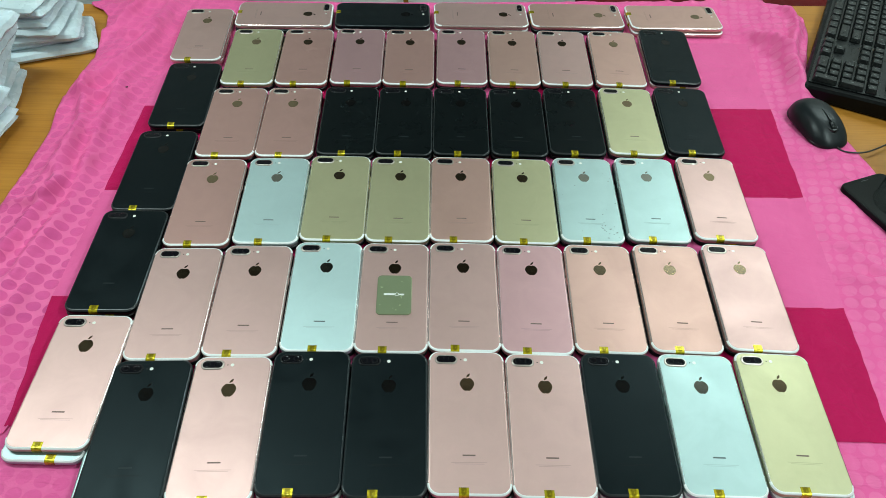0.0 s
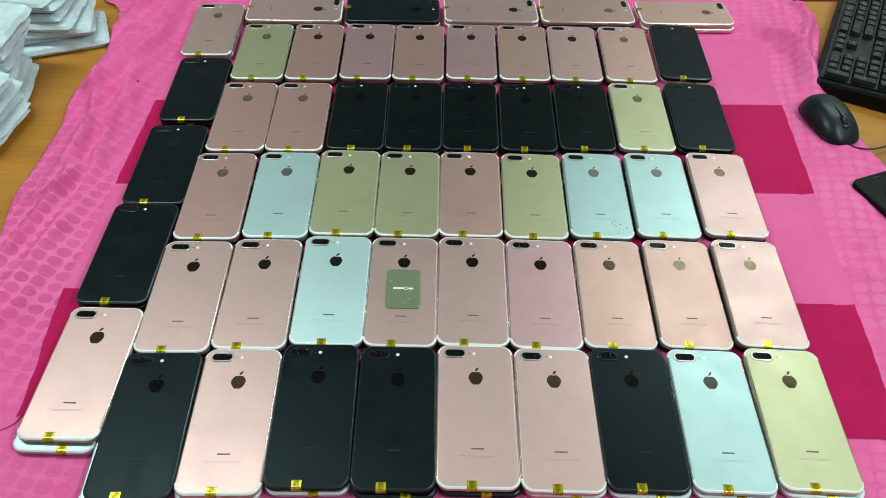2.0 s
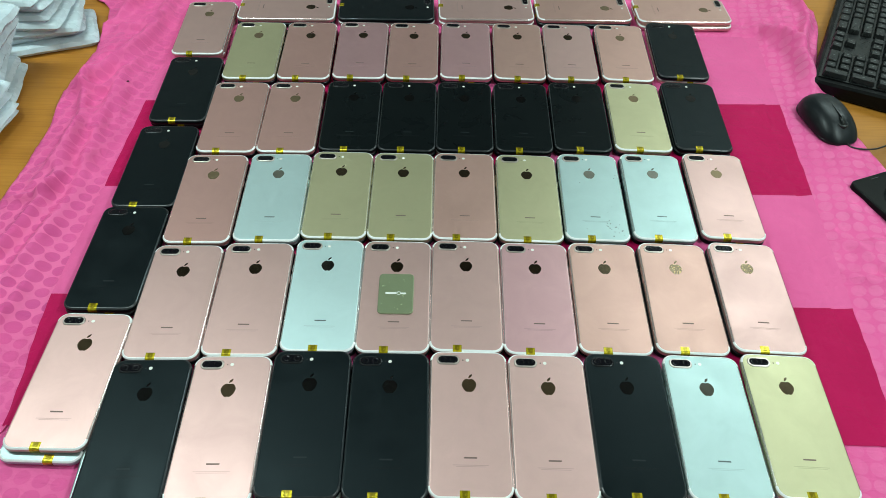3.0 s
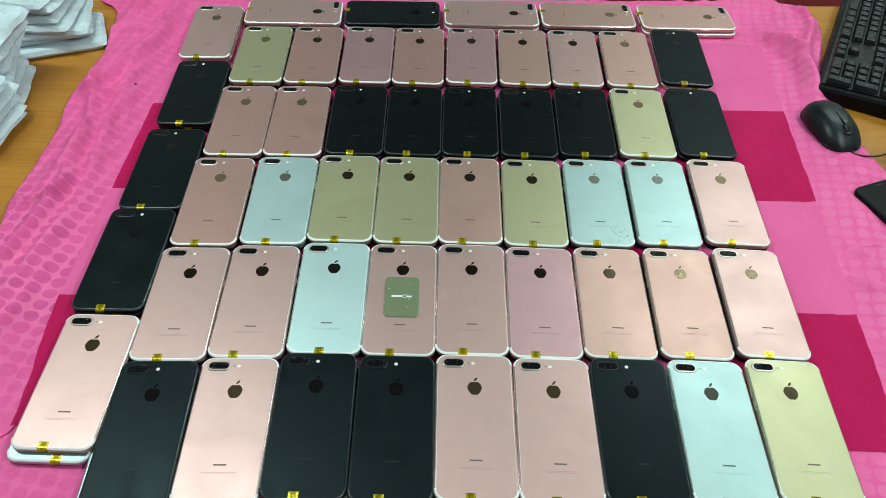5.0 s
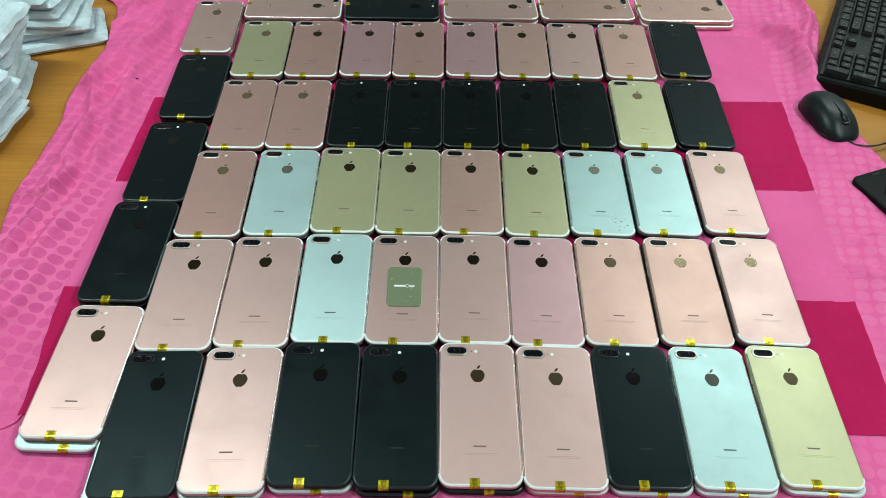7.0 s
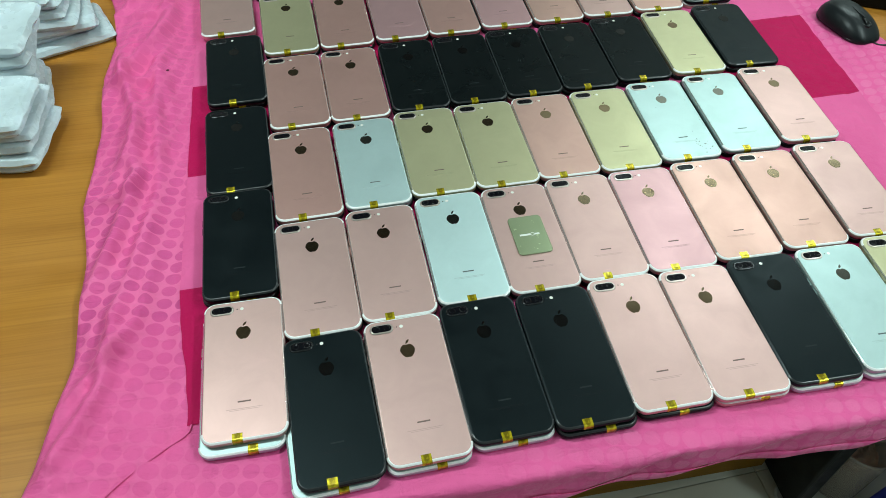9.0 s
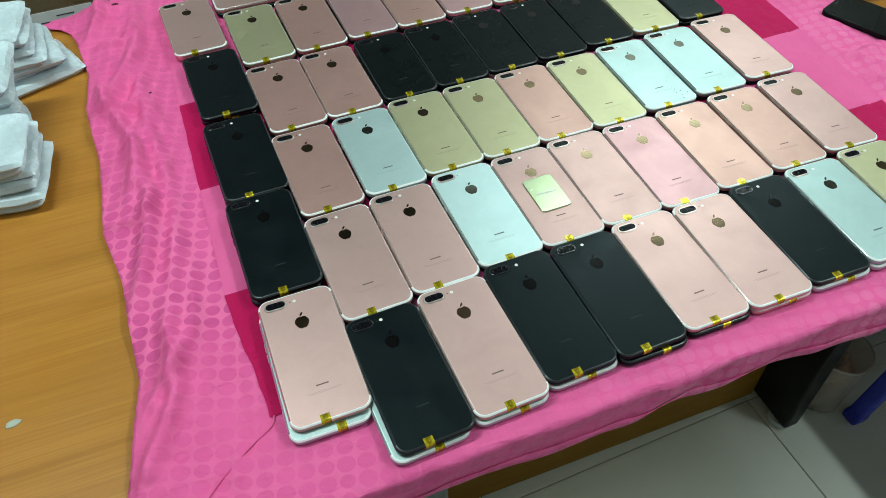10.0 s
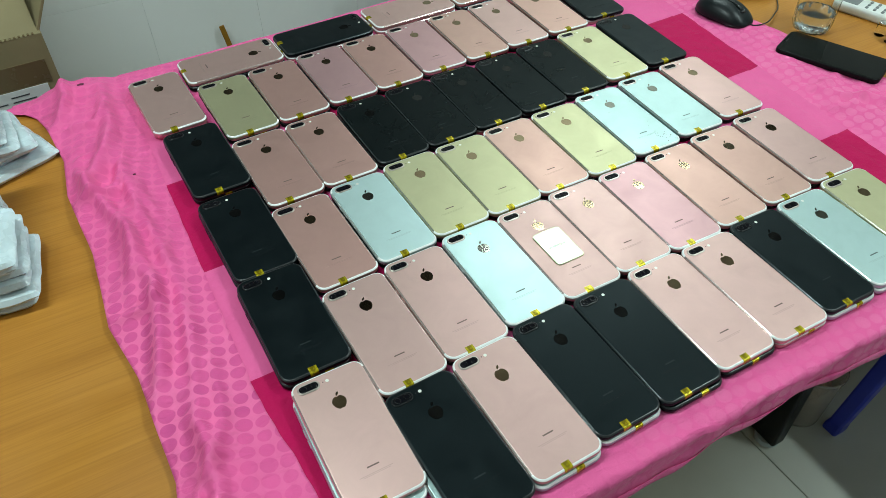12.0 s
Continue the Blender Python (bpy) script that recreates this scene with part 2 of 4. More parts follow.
CASE_BLACK = varied("keyboard_plastic", (0.003, 0.0033, 0.0035), (0.0045, 0.005, 0.005), 20, 0.42, 0.1, spec=0.12, grain=0.15)
MOUSE_PLASTIC = varied("mouse_plastic", (0.0045, 0.0075, 0.009), (0.0065, 0.0095, 0.011), 40, 0.38, 0.06, spec=0.3, grain=0.1)
GREY_PRINT = material("grey_print", (0.16, 0.17, 0.17), 0.5)
CABLE = material("black_cable", (0.012, 0.012, 0.012), 0.45)
BLUE = varied("blue_plastic", (0.026, 0.040, 0.46), (0.020, 0.032, 0.38), 12, 0.38, 0.08)
CARD_BOARD = varied("cardboard", (0.27, 0.215, 0.112), (0.225, 0.178, 0.092), 6, 0.8, 0.05, grain=0.3, grain_scale=350)
CARD_DARK = varied("brown_packing_tape", (0.15, 0.105, 0.05), (0.12, 0.085, 0.042), 12, 0.25, 0.05)
PAPER = varied("label_paper", (0.72, 0.75, 0.74), (0.64, 0.67, 0.67), 30, 0.6)
INK = material("label_ink", (0.05, 0.055, 0.06), 0.6)
FOAM = material("foam_pouch", (0.84, 0.89, 0.92), 0.24)
n = Nodes(FOAM)
v = n.coords()
n.base(n.mix(n.ramp(n.noise(v, 18.0, 4.0), 0.35, 0.7), (0.68, 0.78, 0.83), (0.52, 0.60, 0.63)))
n.b.inputs["Subsurface Weight"].default_value = 0.25
n.b.inputs["Subsurface Radius"].default_value = (0.008, 0.01, 0.012)
n.rough(n.ramp(n.noise(v, 40.0, 3.0), 0.35, 0.7, 0.18, 0.42))
n.bump(n.math("ADD", n.noise(v, 15.0, 4.0, 0.5, 2.2), n.math("MULTIPLY", n.noise(v, 60.0, 2.0, 0.5, 1.0), 0.2)), 0.5, 0.004)
WHITE_PLASTIC = varied("white_plastic", (0.70, 0.72, 0.70), (0.62, 0.64, 0.62), 30, 0.4)
CHROME = material("chrome", (0.7, 0.7, 0.7), 0.12, 1.0)
CLEAR = material("clear_plastic", (0.92, 0.95, 0.95), 0.04)
CLEAR.node_tree.nodes["Principled BSDF"].inputs["Transmission Weight"].default_value = 1.0
CLEAR.node_tree.nodes["Principled BSDF"].inputs["IOR"].default_value = 1.12
WATER = material("water", (0.95, 0.98, 1.0), 0.0)
WATER.node_tree.nodes["Principled BSDF"].inputs["Transmission Weight"].default_value = 1.0
WATER.node_tree.nodes["Principled BSDF"].inputs["IOR"].default_value = 1.33
GREEN_CARD = varied("green_mirror_card", (0.36, 0.42, 0.25), (0.34, 0.40, 0.235), 40, 0.24, 0.04, 0.55)
WHITE_INK = material("white_ink", (0.8, 0.8, 0.78), 0.5)
TUB_PLASTIC = material("cloudy_plastic", (0.80, 0.72, 0.66), 0.25)
TUB_PLASTIC.node_tree.nodes["Principled BSDF"].inputs["Transmission Weight"].default_value = 0.72
TUB_PLASTIC.node_tree.nodes["Principled BSDF"].inputs["IOR"].default_value = 1.08
RUBBISH = varied("mixed_rubbish", (0.55, 0.34, 0.25), (0.34, 0.26, 0.20), 40, 0.6)
RED = varied("red_plastic", (0.12, 0.006, 0.006), (0.09, 0.004, 0.005), 10, 0.6, spec=0.1)
TUBE = material("lamp_tube", (0.9, 0.9, 0.9), 0.4)
TUBE.node_tree.nodes["Principled BSDF"].inputs["Emission Color"].default_value = (*LAMP, 1)
TUBE.node_tree.nodes["Principled BSDF"].inputs["Emission Strength"].default_value = 24.0
GRIME = material("grime", (0.16, 0.17, 0.16), 0.7)
GRIME_DARK = material("scorch", (0.10, 0.006, 0.03), 0.8)
GUM = material("dried_glue", (0.42, 0.44, 0.36), 0.5)


# ---- mesh helpers ----
def part(name, bm, mat, parent=None, label="", smooth=False):
    me = bpy.data.meshes.new(name)
    bm.to_mesh(me)
    bm.free()
    for p in me.polygons:
        p.use_smooth = smooth and len(p.vertices) < 5  # flat caps stay flat
    me.materials.append(mat)
    ob = new(name, me)
    if parent:
        ob.parent = parent
    if label:
        ob["label"] = label
    return ob


def empty(name, m=None):
    ob = new(name)
    ob.empty_display_size = 0.02
    if m is not None:
        ob.matrix_basis = m
    return ob


def box(x0, x1, y0, y1, z0, z1, bevel=0.0, seg=2, bm=None, m=None):
    b = bmesh.new()
    bmesh.ops.create_cube(b, size=1)
    bmesh.ops.transform(b, matrix=Matrix.Translation(((x0 + x1) / 2, (y0 + y1) / 2, (z0 + z1) / 2)) @ Matrix.Diagonal((x1 - x0, y1 - y0, z1 - z0, 1)), verts=b.verts)
    if bevel:
        bmesh.ops.bevel(b, geom=b.edges[:], offset=bevel, segments=seg, profile=0.5, affect="EDGES")
    if m is not None:
        bmesh.ops.transform(b, matrix=m, verts=b.verts)
    if bm is None:
        return b
    me = bpy.data.meshes.new("tmp")
    b.to_mesh(me)
    b.free()
    bm.from_mesh(me)
    bpy.data.meshes.remove(me)
    return bm


def outline(w, h, r, seg=6):
    """A rounded rectangle about the origin, anticlockwise."""
    pts = []
    for cx, cy, a0 in ((1, 1, 0), (-1, 1, 90), (-1, -1, 180), (1, -1, 270)):
        for i in range(seg + 1):
            a = radians(a0 + 90 * i / seg)
            pts.append((cx * (w / 2 - r) + r * math.cos(a), cy * (h / 2 - r) + r * math.sin(a)))
    return pts


def rings(levels, closed=True, cap0=True, cap1=True, bm=None):
    """Joins rings of points, each a list of (x, y, z), into a skin."""
    b = bm or bmesh.new()
    vs = [[b.verts.new(p) for p in ring] for ring in levels]
    k = len(vs[0])
    for lo, hi in zip(vs, vs[1:]):
        for i in range(k if closed else k - 1):
            j = (i + 1) % k
            b.faces.new((lo[i], lo[j], hi[j], hi[i]))
    if cap0:
        b.faces.new(vs[0][::-1])
    if cap1:
        b.faces.new(vs[-1])
    return b


def slab(w, h, r, profile, seg=6, at=(0, 0), bm=None):
    """A rounded slab; profile: (inset, z) from below to above."""
    return rings([[(x + at[0], y + at[1], z) for x, y in outline(w - 2 * i, h - 2 * i, max(r - i, 0.0004), seg)] for i, z in profile], bm=bm)


def lathe(profile, seg=28, at=(0, 0, 0), cap0=True, cap1=True, bm=None):
    return rings([[(at[0] + r * math.cos(2 * math.pi * i / seg), at[1] + r * math.sin(2 * math.pi * i / seg), at[2] + z) for i in range(seg)] for r, z in profile], cap0=cap0, cap1=cap1, bm=bm)


def curve_tube(name, pts, radius, mat, parent=None):
    """A smooth round cable through the points, as a mesh."""
    P = [Vector(p) for p in pts]
    path = []
    for i in range(len(P) - 1):
        a, b, c, d = P[max(i - 1, 0)], P[i], P[i + 1], P[min(i + 2, len(P) - 1)]
        for k in range(8):
            t = k / 8
            path.append(0.5 * ((2 * b) + (c - a) * t + (2 * a - 5 * b + 4 * c - d) * t * t + (3 * b - a - 3 * c + d) * t ** 3))
    path.append(P[-1])
    levels = []
    for i, p in enumerate(path):
        d = (path[min(i + 1, len(path) - 1)] - path[max(i - 1, 0)]).normalized()
        s = d.cross(Vector((0, 0, 1)))
        s = s.normalized() if s.length > 1e-4 else Vector((1, 0, 0))
        u = s.cross(d)
        levels.append([p + radius * (s * math.cos(a) + u * math.sin(a)) for a in (2 * math.pi * k / 8 for k in range(8))])
    return part(name, rings(levels), mat, parent, smooth=True)


def interp(table, x):
    return float(np.interp(x, [a for a, _ in table], [b for _, b in table]))


# ---- room ----
def plain_wall(name, x0, x1, y0, y1, z0, z1, mat, label):
    return tagged(part(name, box(x0, x1, y0, y1, z0, z1), mat), label, "wall" if "wall" in name else name, kind="structure")


WALL_Y, DADO = 1.62, 1.11
plain_wall("wall_south", -2.5, 2.7, -3.25, -2.6, -0.1, 2.8, PAINT, "plain pale painted wall")
plain_wall("wall_west", -3.15, -2.5, -3.25, WALL_Y + 0.65, -0.1, 2.8, PAINT, "plain pale painted wall")
plain_wall("wall_east", 2.7, 3.35, -3.25, WALL_Y + 0.65, -0.1, 2.8, PAINT, "plain pale painted wall")
plain_wall("ceiling", -3.15, 3.35, -3.25, WALL_Y + 0.65, 2.8, 2.9, CEILING, "plain grey-white painted ceiling")
# unseen upper wall, split into tones to shape the phones' reflections
BAND_Z = 2.25
plain_wall("wall_north_upper_west", -2.5, -0.47, WALL_Y + 0.004, WALL_Y + 0.65, DADO, BAND_Z, GREY_PAINT, "unseen grey wall above the tiles, toned for phone reflections")
plain_wall("wall_north_upper_east", 0.42, 2.7, WALL_Y + 0.004, WALL_Y + 0.65, DADO, BAND_Z, PAINT, "unseen pale wall above the tiles, toned for phone reflections")
plain_wall("wall_north_upper", -0.47, 0.42, WALL_Y + 0.004, WALL_Y + 0.65, DADO, BAND_Z, DARK_UNSEEN, "unseen dark wall bay, added for dark phone reflections")
plain_wall("wall_north_top", -2.5, 2.7, WALL_Y + 0.004, WALL_Y + 0.65, BAND_Z, 2.8, DARK_UNSEEN, "unseen dark wall band below the ceiling, added for dark reflections")
wall_north = plain_wall("wall_north", -2.5, 2.7, WALL_Y + 0.0025, WALL_Y + 0.65, -0.1, DADO - 0.001, WALL_GROUT, "white glazed tiled wall behind the desk")
floor = plain_wall("floor", -2.5, 2.7, -2.6, WALL_Y, -0.1, -0.008, GROUT, "polished greige floor tiles with dark joints")

# ---- desk ----
TOP = 0.75
def desktop_board():
    """The far edge is not quite square to the front."""
    edge = [(-1.45, -0.137), (1.35, -0.137), (1.35, 0.892), (-1.45, 0.722)]
    mid = (-0.05, 0.35)
    lv = []
    for i, z in ((0.002, TOP - 0.028), (0.0, TOP - 0.026), (0.0, TOP - 0.002), (0.002, TOP)):
        lv.append([(x - math.copysign(i, x - mid[0]), y - math.copysign(i, y - mid[1]), z) for x, y in edge])
    return rings(lv)


desk = tagged(empty("desk", pose(0, 0, 0)), "long office desk with varnished oak top on black panel legs", "desk")
part("desktop", desktop_board(), DESK_WOOD, desk, "varnished orange-brown wood top")
part("front_rail", box(-1.40, 1.30, 0.02, 0.04, TOP - 0.09, TOP - 0.029, 0.002), BLACK_PANEL, desk)
part("modesty_panel", box(-0.24, 0.474, 0.108, 0.126, 0.004, TOP - 0.029, 0.002), PANEL_WOOD, desk, "orange wood panel")


def leg_panel(x):
    leg = part("leg_panel", box(x - 0.0175, x + 0.0175, 0.012, 0.80, 0.012, TOP - 0.029, 0.006, 3), BLACK_PANEL, desk, "black laminate side panel")
    for y in (0.04, 0.77):
        part("foot", lathe([(0.024, 0.0), (0.026, 0.003), (0.024, 0.0125)], 20, (x, y, 0)), RUBBER, leg, "pale glide foot")


for x in (0.493, 1.25, -1.38):
    leg_panel(x)
part("leg_panel", box(-0.40, -0.305, 0.0, 0.78, 0.012, TOP - 0.029, 0.004), BLACK_PANEL, desk, "black laminate pedestal side")
part("steel_post", box(-0.293, -0.250, 0.0, 0.043, 0.0, TOP - 0.029, 0.004), STEEL, desk, "grey steel post")

# ---- patchwork cloth ----
LEFT = [(-0.3, -0.60), (-0.12, -0.583), (0.05, -0.555), (0.2, -0.560), (0.29, -0.574), (0.43, -0.569), (0.57, -0.579), (0.66, -0.572), (0.72, -0.578), (0.765, -0.583), (0.805, -0.592), (0.828, -0.607), (0.845, -0.630), (0.855, -0.634), (0.86, -0.62)]
RIGHT = [(-0.3, 0.61), (0.19, 0.598), (0.34, 0.574), (0.48, 0.550), (0.65, 0.565), (0.74, 0.598), (0.795, 0.608), (0.825, 0.592), (0.85, 0.555)]
FRONT, DROP, BACK_DROP = -0.147, 0.047, 0.14
BACK_EDGE = [(-0.66, 0.776), (-0.62, 0.772), (-0.56, 0.779), (-0.50, 0.788), (-0.33, 0.789), (0.0, 0.807), (0.4, 0.828), (0.63, 0.856)]
BACK_Y = 0.86
FLAT_Z = 0.7532


def smooth01(x):
    x = min(max(x, 0.0), 1.0)
    return x * x * (3 - 2 * x)


def ridge(x, y, x0, y0, x1, y1, width, height):
    """A soft fold along a line, fading at its ends."""
    dx, dy = x1 - x0, y1 - y0
    L = math.hypot(dx, dy)
    u = ((x - x0) * dx + (y - y0) * dy) / (L * L)
    wob = 0.012 * math.sin(u * 7.0 + x0 * 20)
    d = abs(((x - x0) * dy - (y - y0) * dx) / L + wob)
    return height * math.exp(-(d / width) ** 2) * smooth01(u / 0.2) * smooth01((1 - u) / 0.2) if 0 < u < 1 else 0.0


FOLDS = [  # from, to, width, height
    (-0.565, 0.02, -0.50, 0.46, 0.010, 0.011),
    (-0.51, 0.08, -0.485, 0.62, 0.009, 0.009),
    (-0.575, 0.40, -0.46, 0.82, 0.012, 0.013),
    (-0.60, 0.58, -0.53, 0.83, 0.010, 0.012),
    (-0.62, 0.74, -0.40, 0.79, 0.010, 0.004),
    (-0.53, 0.26, -0.55, 0.60, 0.009, 0.009),
    (-0.50, 0.30, -0.47, 0.56, 0.007, 0.007),
    (-0.57, 0.24, -0.49, 0.30, 0.007, 0.006),
    (-0.58, 0.46, -0.49, 0.53, 0.007, 0.007),
    (-0.58, 0.64, -0.48, 0.69, 0.007, 0.007),
    (-0.445, -0.045, -0.545, -0.17, 0.004, 0.006),
    (-0.575, -0.14, -0.50, 0.12, 0.009, 0.010),
    (-0.56, -0.05, -0.46, 0.20, 0.007, 0.006),
    (0.485, 0.84, 0.535, 0.52, 0.017, 0.019),
    (0.44, 0.82, 0.545, 0.62, 0.010, 0.015),
    (0.585, 0.84, 0.555, 0.62, 0.010, 0.014),
    (0.42, 0.62, 0.50, 0.68, 0.008, 0.006),
    (0.39, 0.56, 0.48, 0.60, 0.007, 0.004),
    (0.40, 0.24, 0.58, 0.22, 0.008, 0.005),
    (0.42, 0.19, 0.56, 0.15, 0.008, 0.005),
    (0.48, -0.02, 0.60, 0.20, 0.010, 0.007),
    (0.44, 0.28, 0.60, 0.05, 0.008, 0.005),
]


def cloth_z(x, y):
    # flat beneath the phones, loose round them
    right = 0.400 + 0.09 * max(y, 0)
    m = max(smooth01((-0.462 - x) / 0.05), smooth01((x - right) / 0.085))
    m = max(m, smooth01((y - 0.795) / 0.05), smooth01((-0.15 - y) / 0.03))
    if m <= 0:
        return FLAT_Z
    w = 0.0038 * (1 + noise.noise(Vector((x * 20 + y * 5, y * 8, 0.3)))) + 0.0036 * (1 + noise.noise(Vector((x * 52 + y * 14, y * 26, 2.3)))) + 0.0022 * (1 - 2 * abs(noise.noise(Vector((x * 60 - y * 25, y * 45 + x * 18, 7.3)))))
    for f in FOLDS:
        w += ridge(x, y, *f) * (1.3 if x < 0 else 1.1)
    # pressed down by the phone and the mouse that lie on it
    w *= 1 - 0.75 * max(math.exp(-((x - 0.566) / 0.05) ** 2 - ((y - 0.268) / 0.09) ** 2), math.exp(-((x - 0.518) / 0.04) ** 2 - ((y - 0.465) / 0.055) ** 2))
    edge = min(x - interp(LEFT, y), interp(RIGHT, y) - x)
    w *= 0.45 + 0.55 * smooth01(edge / 0.03)
    return FLAT_Z - 0.0012 + m * w


def cloth_at(u, s):
    """u: 0 to 1 across; s: metres along from the flat part's front edge, negative down the drop."""
    y = min(max(FRONT + s, FRONT), BACK_Y)
    x = interp(LEFT, y) * (1 - u) + interp(RIGHT, y) * u
    r = 0.007
    if s < 0:
        over = -s
        wav = 0.02 * math.sin(x * 9 + 0.6) - 0.30 * (x + 0.3)
        k = over / DROP
        bell = 0.0030 * math.sin(x * 17 + k * 1.4) * k + 0.007 * noise.noise(Vector((x * 15 + k * 1.5, k * 0.7, 0))) * min(k * 1.6, 1) + 0.0035 * noise.noise(Vector((x * 40 + k * 2.2, k * 0.8, 3))) * min(k * 2, 1) * (1.25 - k)
        bend = min(over / r, math.pi / 2)
        return (x, FRONT - r * math.sin(bend) + bell - 0.002, cloth_z(x, FRONT) - r * (1 - math.cos(bend)) - max(over - r * math.pi / 2, 0) * (1 + wav))
    edge = interp(BACK_EDGE, x)
    k = (BACK_Y - FRONT) / (edge - FRONT)  # the far edge runs a little askew
    back = FRONT + s - BACK_Y
    if back > 0:
        bend = min(back / r, math.pi / 2)
        return (x, edge + r * math.sin(bend) + 0.003 + 0.006 * math.sin(x * 22) * min(back / 0.1, 1), cloth_z(x, edge) - r * (1 - math.cos(bend)) - max(back - r * math.pi / 2, 0))
    yy = FRONT + s / k
    return (x, yy, cloth_z(x, yy))


def sheet(name, mat, parent, fn, us, ss, label="", lift=0.0, thick=0.0):
    verts, uvs = [], []
    for s in ss:
        for u in us:
            x, y, z = fn(u, s)
            verts.append((x, y, z + lift))
            uvs.append((x, s))
    k = len(us)
    faces = [(j * k + i, j * k + i + 1, (j + 1) * k + i + 1, (j + 1) * k + i) for j in range(len(ss) - 1) for i in range(k - 1)]
    me = bpy.data.meshes.new(name)
    me.from_pydata(verts, [], faces)
    layer = me.uv_layers.new(name="UVMap")
    for loop in me.loops:
        layer.data[loop.index].uv = uvs[loop.vertex_index]
    for p in me.polygons:
        p.use_smooth = True
    me.materials.append(mat)
    ob = new(name, me)
    ob.parent = parent
    if label:
        ob["label"] = label
    if thick:
        mod = ob.modifiers.new("thickness", "SOLIDIFY")
        mod.thickness, mod.offset = thick, -1
    return ob


cloth = tagged(empty("patchwork_cloth"), "pink patchwork cotton sheet with woven dots, spread over the desk", "cloth")
S_END = BACK_Y - FRONT + BACK_DROP
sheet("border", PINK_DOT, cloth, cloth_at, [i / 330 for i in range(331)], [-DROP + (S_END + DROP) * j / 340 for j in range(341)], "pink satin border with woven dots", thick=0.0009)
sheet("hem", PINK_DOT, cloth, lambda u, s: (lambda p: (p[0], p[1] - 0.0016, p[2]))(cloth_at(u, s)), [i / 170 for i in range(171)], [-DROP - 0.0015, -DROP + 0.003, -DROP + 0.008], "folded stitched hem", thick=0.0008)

ROWS_Y = [(-0.05, -0.047), (0.113, 0.124), (0.290, 0.312), (0.474, 0.512), (0.655, 0.700)]


def patch(i, j):
    def fn(a, b):
        y0 = ROWS_Y[j][0] * (1 - b) + ROWS_Y[j + 1][0] * b
        y1 = ROWS_Y[j][1] * (1 - b) + ROWS_Y[j + 1][1] * b
        f = (i + a) / 5
        y = y0 * (1 - f) + y1 * f
        x = (-0.459 + 0.014 * smooth01((0.113 - y) / 0.16)) * (1 - f) + (0.424 + 0.085 * y) * f + 0.0012 * noise.noise(Vector((y * 40, f * 9, 0)))
        y += 0.0015 * noise.noise(Vector((x * 30, b * 4, 5)))
        # edges are sewn down a little
        e = min(a, 1 - a, b, 1 - b)
        return (x, y, cloth_z(x, y) + 0.0010 + 0.0004 * smooth01(e / 0.03))
    grid = [k / 56 for k in range(57)]
    mat = MAGENTA if (i + j) % 2 == 0 else PINK
    ob = sheet("patch", mat, cloth, fn, grid, grid, "deep magenta patch" if mat is MAGENTA else "plain pink patch")
    for p, loop in enumerate(ob.data.loops):
        co = ob.data.vertices[loop.vertex_index].co
        ob.data.uv_layers[0].data[loop.index].uv = (co.x, co.y)


for j in range(4):
    for i in range(5):
        patch(i, j)

def cloth_spot(x, y, rx, ry):
    """A small scorched hole in the sheet."""
    ring = lambda k, dz: [(x + k * rx * math.cos(a), y + k * ry * math.sin(a), cloth_z(x, y) + dz) for a in (2 * math.pi * i / 14 for i in range(14))]
    part("scorch_mark", rings([ring(1.0, 0.0006), ring(0.85, 0.0012)], cap0=False), GRIME_DARK, cloth, "small dark scorch mark")


curve_tube("loose_thread", [(x, y, cloth_z(x, y) + 0.0012) for x, y in ((-0.441, -0.050), (-0.446, -0.060), (-0.468, -0.073), (-0.497, -0.097), (-0.518, -0.122), (-0.531, -0.140))], 0.0009, PINK, cloth)
cloth_spot(-0.518, 0.765, 0.0055, 0.0035)
cloth_spot(-0.492, 0.505, 0.0022, 0.0018)

# ---- phones ----
PW, PH, PT, PR = 0.0779, 0.1582, 0.0073, 0.0118
PROFILE = [(0.0018, 0.0), (0.0006, 0.0007), (0.0, 0.0024), (0.0, 0.0046), (0.00035, 0.0058), (0.0010, 0.0067), (0.0018, 0.00715), (0.0026, 0.0073)]


def rim_strip(sign, z_profile, out):
    """The plastic band that runs round one end of the back, from side to side."""
    b = bmesh.new()
    levels = []
    for inset, z in z_profile:
        pts = [p for p in outline(PW - 2 * (inset - out), PH - 2 * (inset - out), PR - inset + out, 6)]
        pts = [p for p in pts if sign * p[1] > PH / 2 - PR - 0.0006]
        pts.sort(key=lambda p: p[0])
        levels.append([(x, y, z) for x, y in pts])
    if sign > 0:
        levels = levels[::-1]
    k = len(levels[0])
    vs = [[b.verts.new(p) for p in ring] for ring in levels]
    for lo, hi in zip(vs, vs[1:]):
        for i in range(k - 1):
            b.faces.new((lo[i], lo[i + 1], hi[i + 1], hi[i]))
    return b


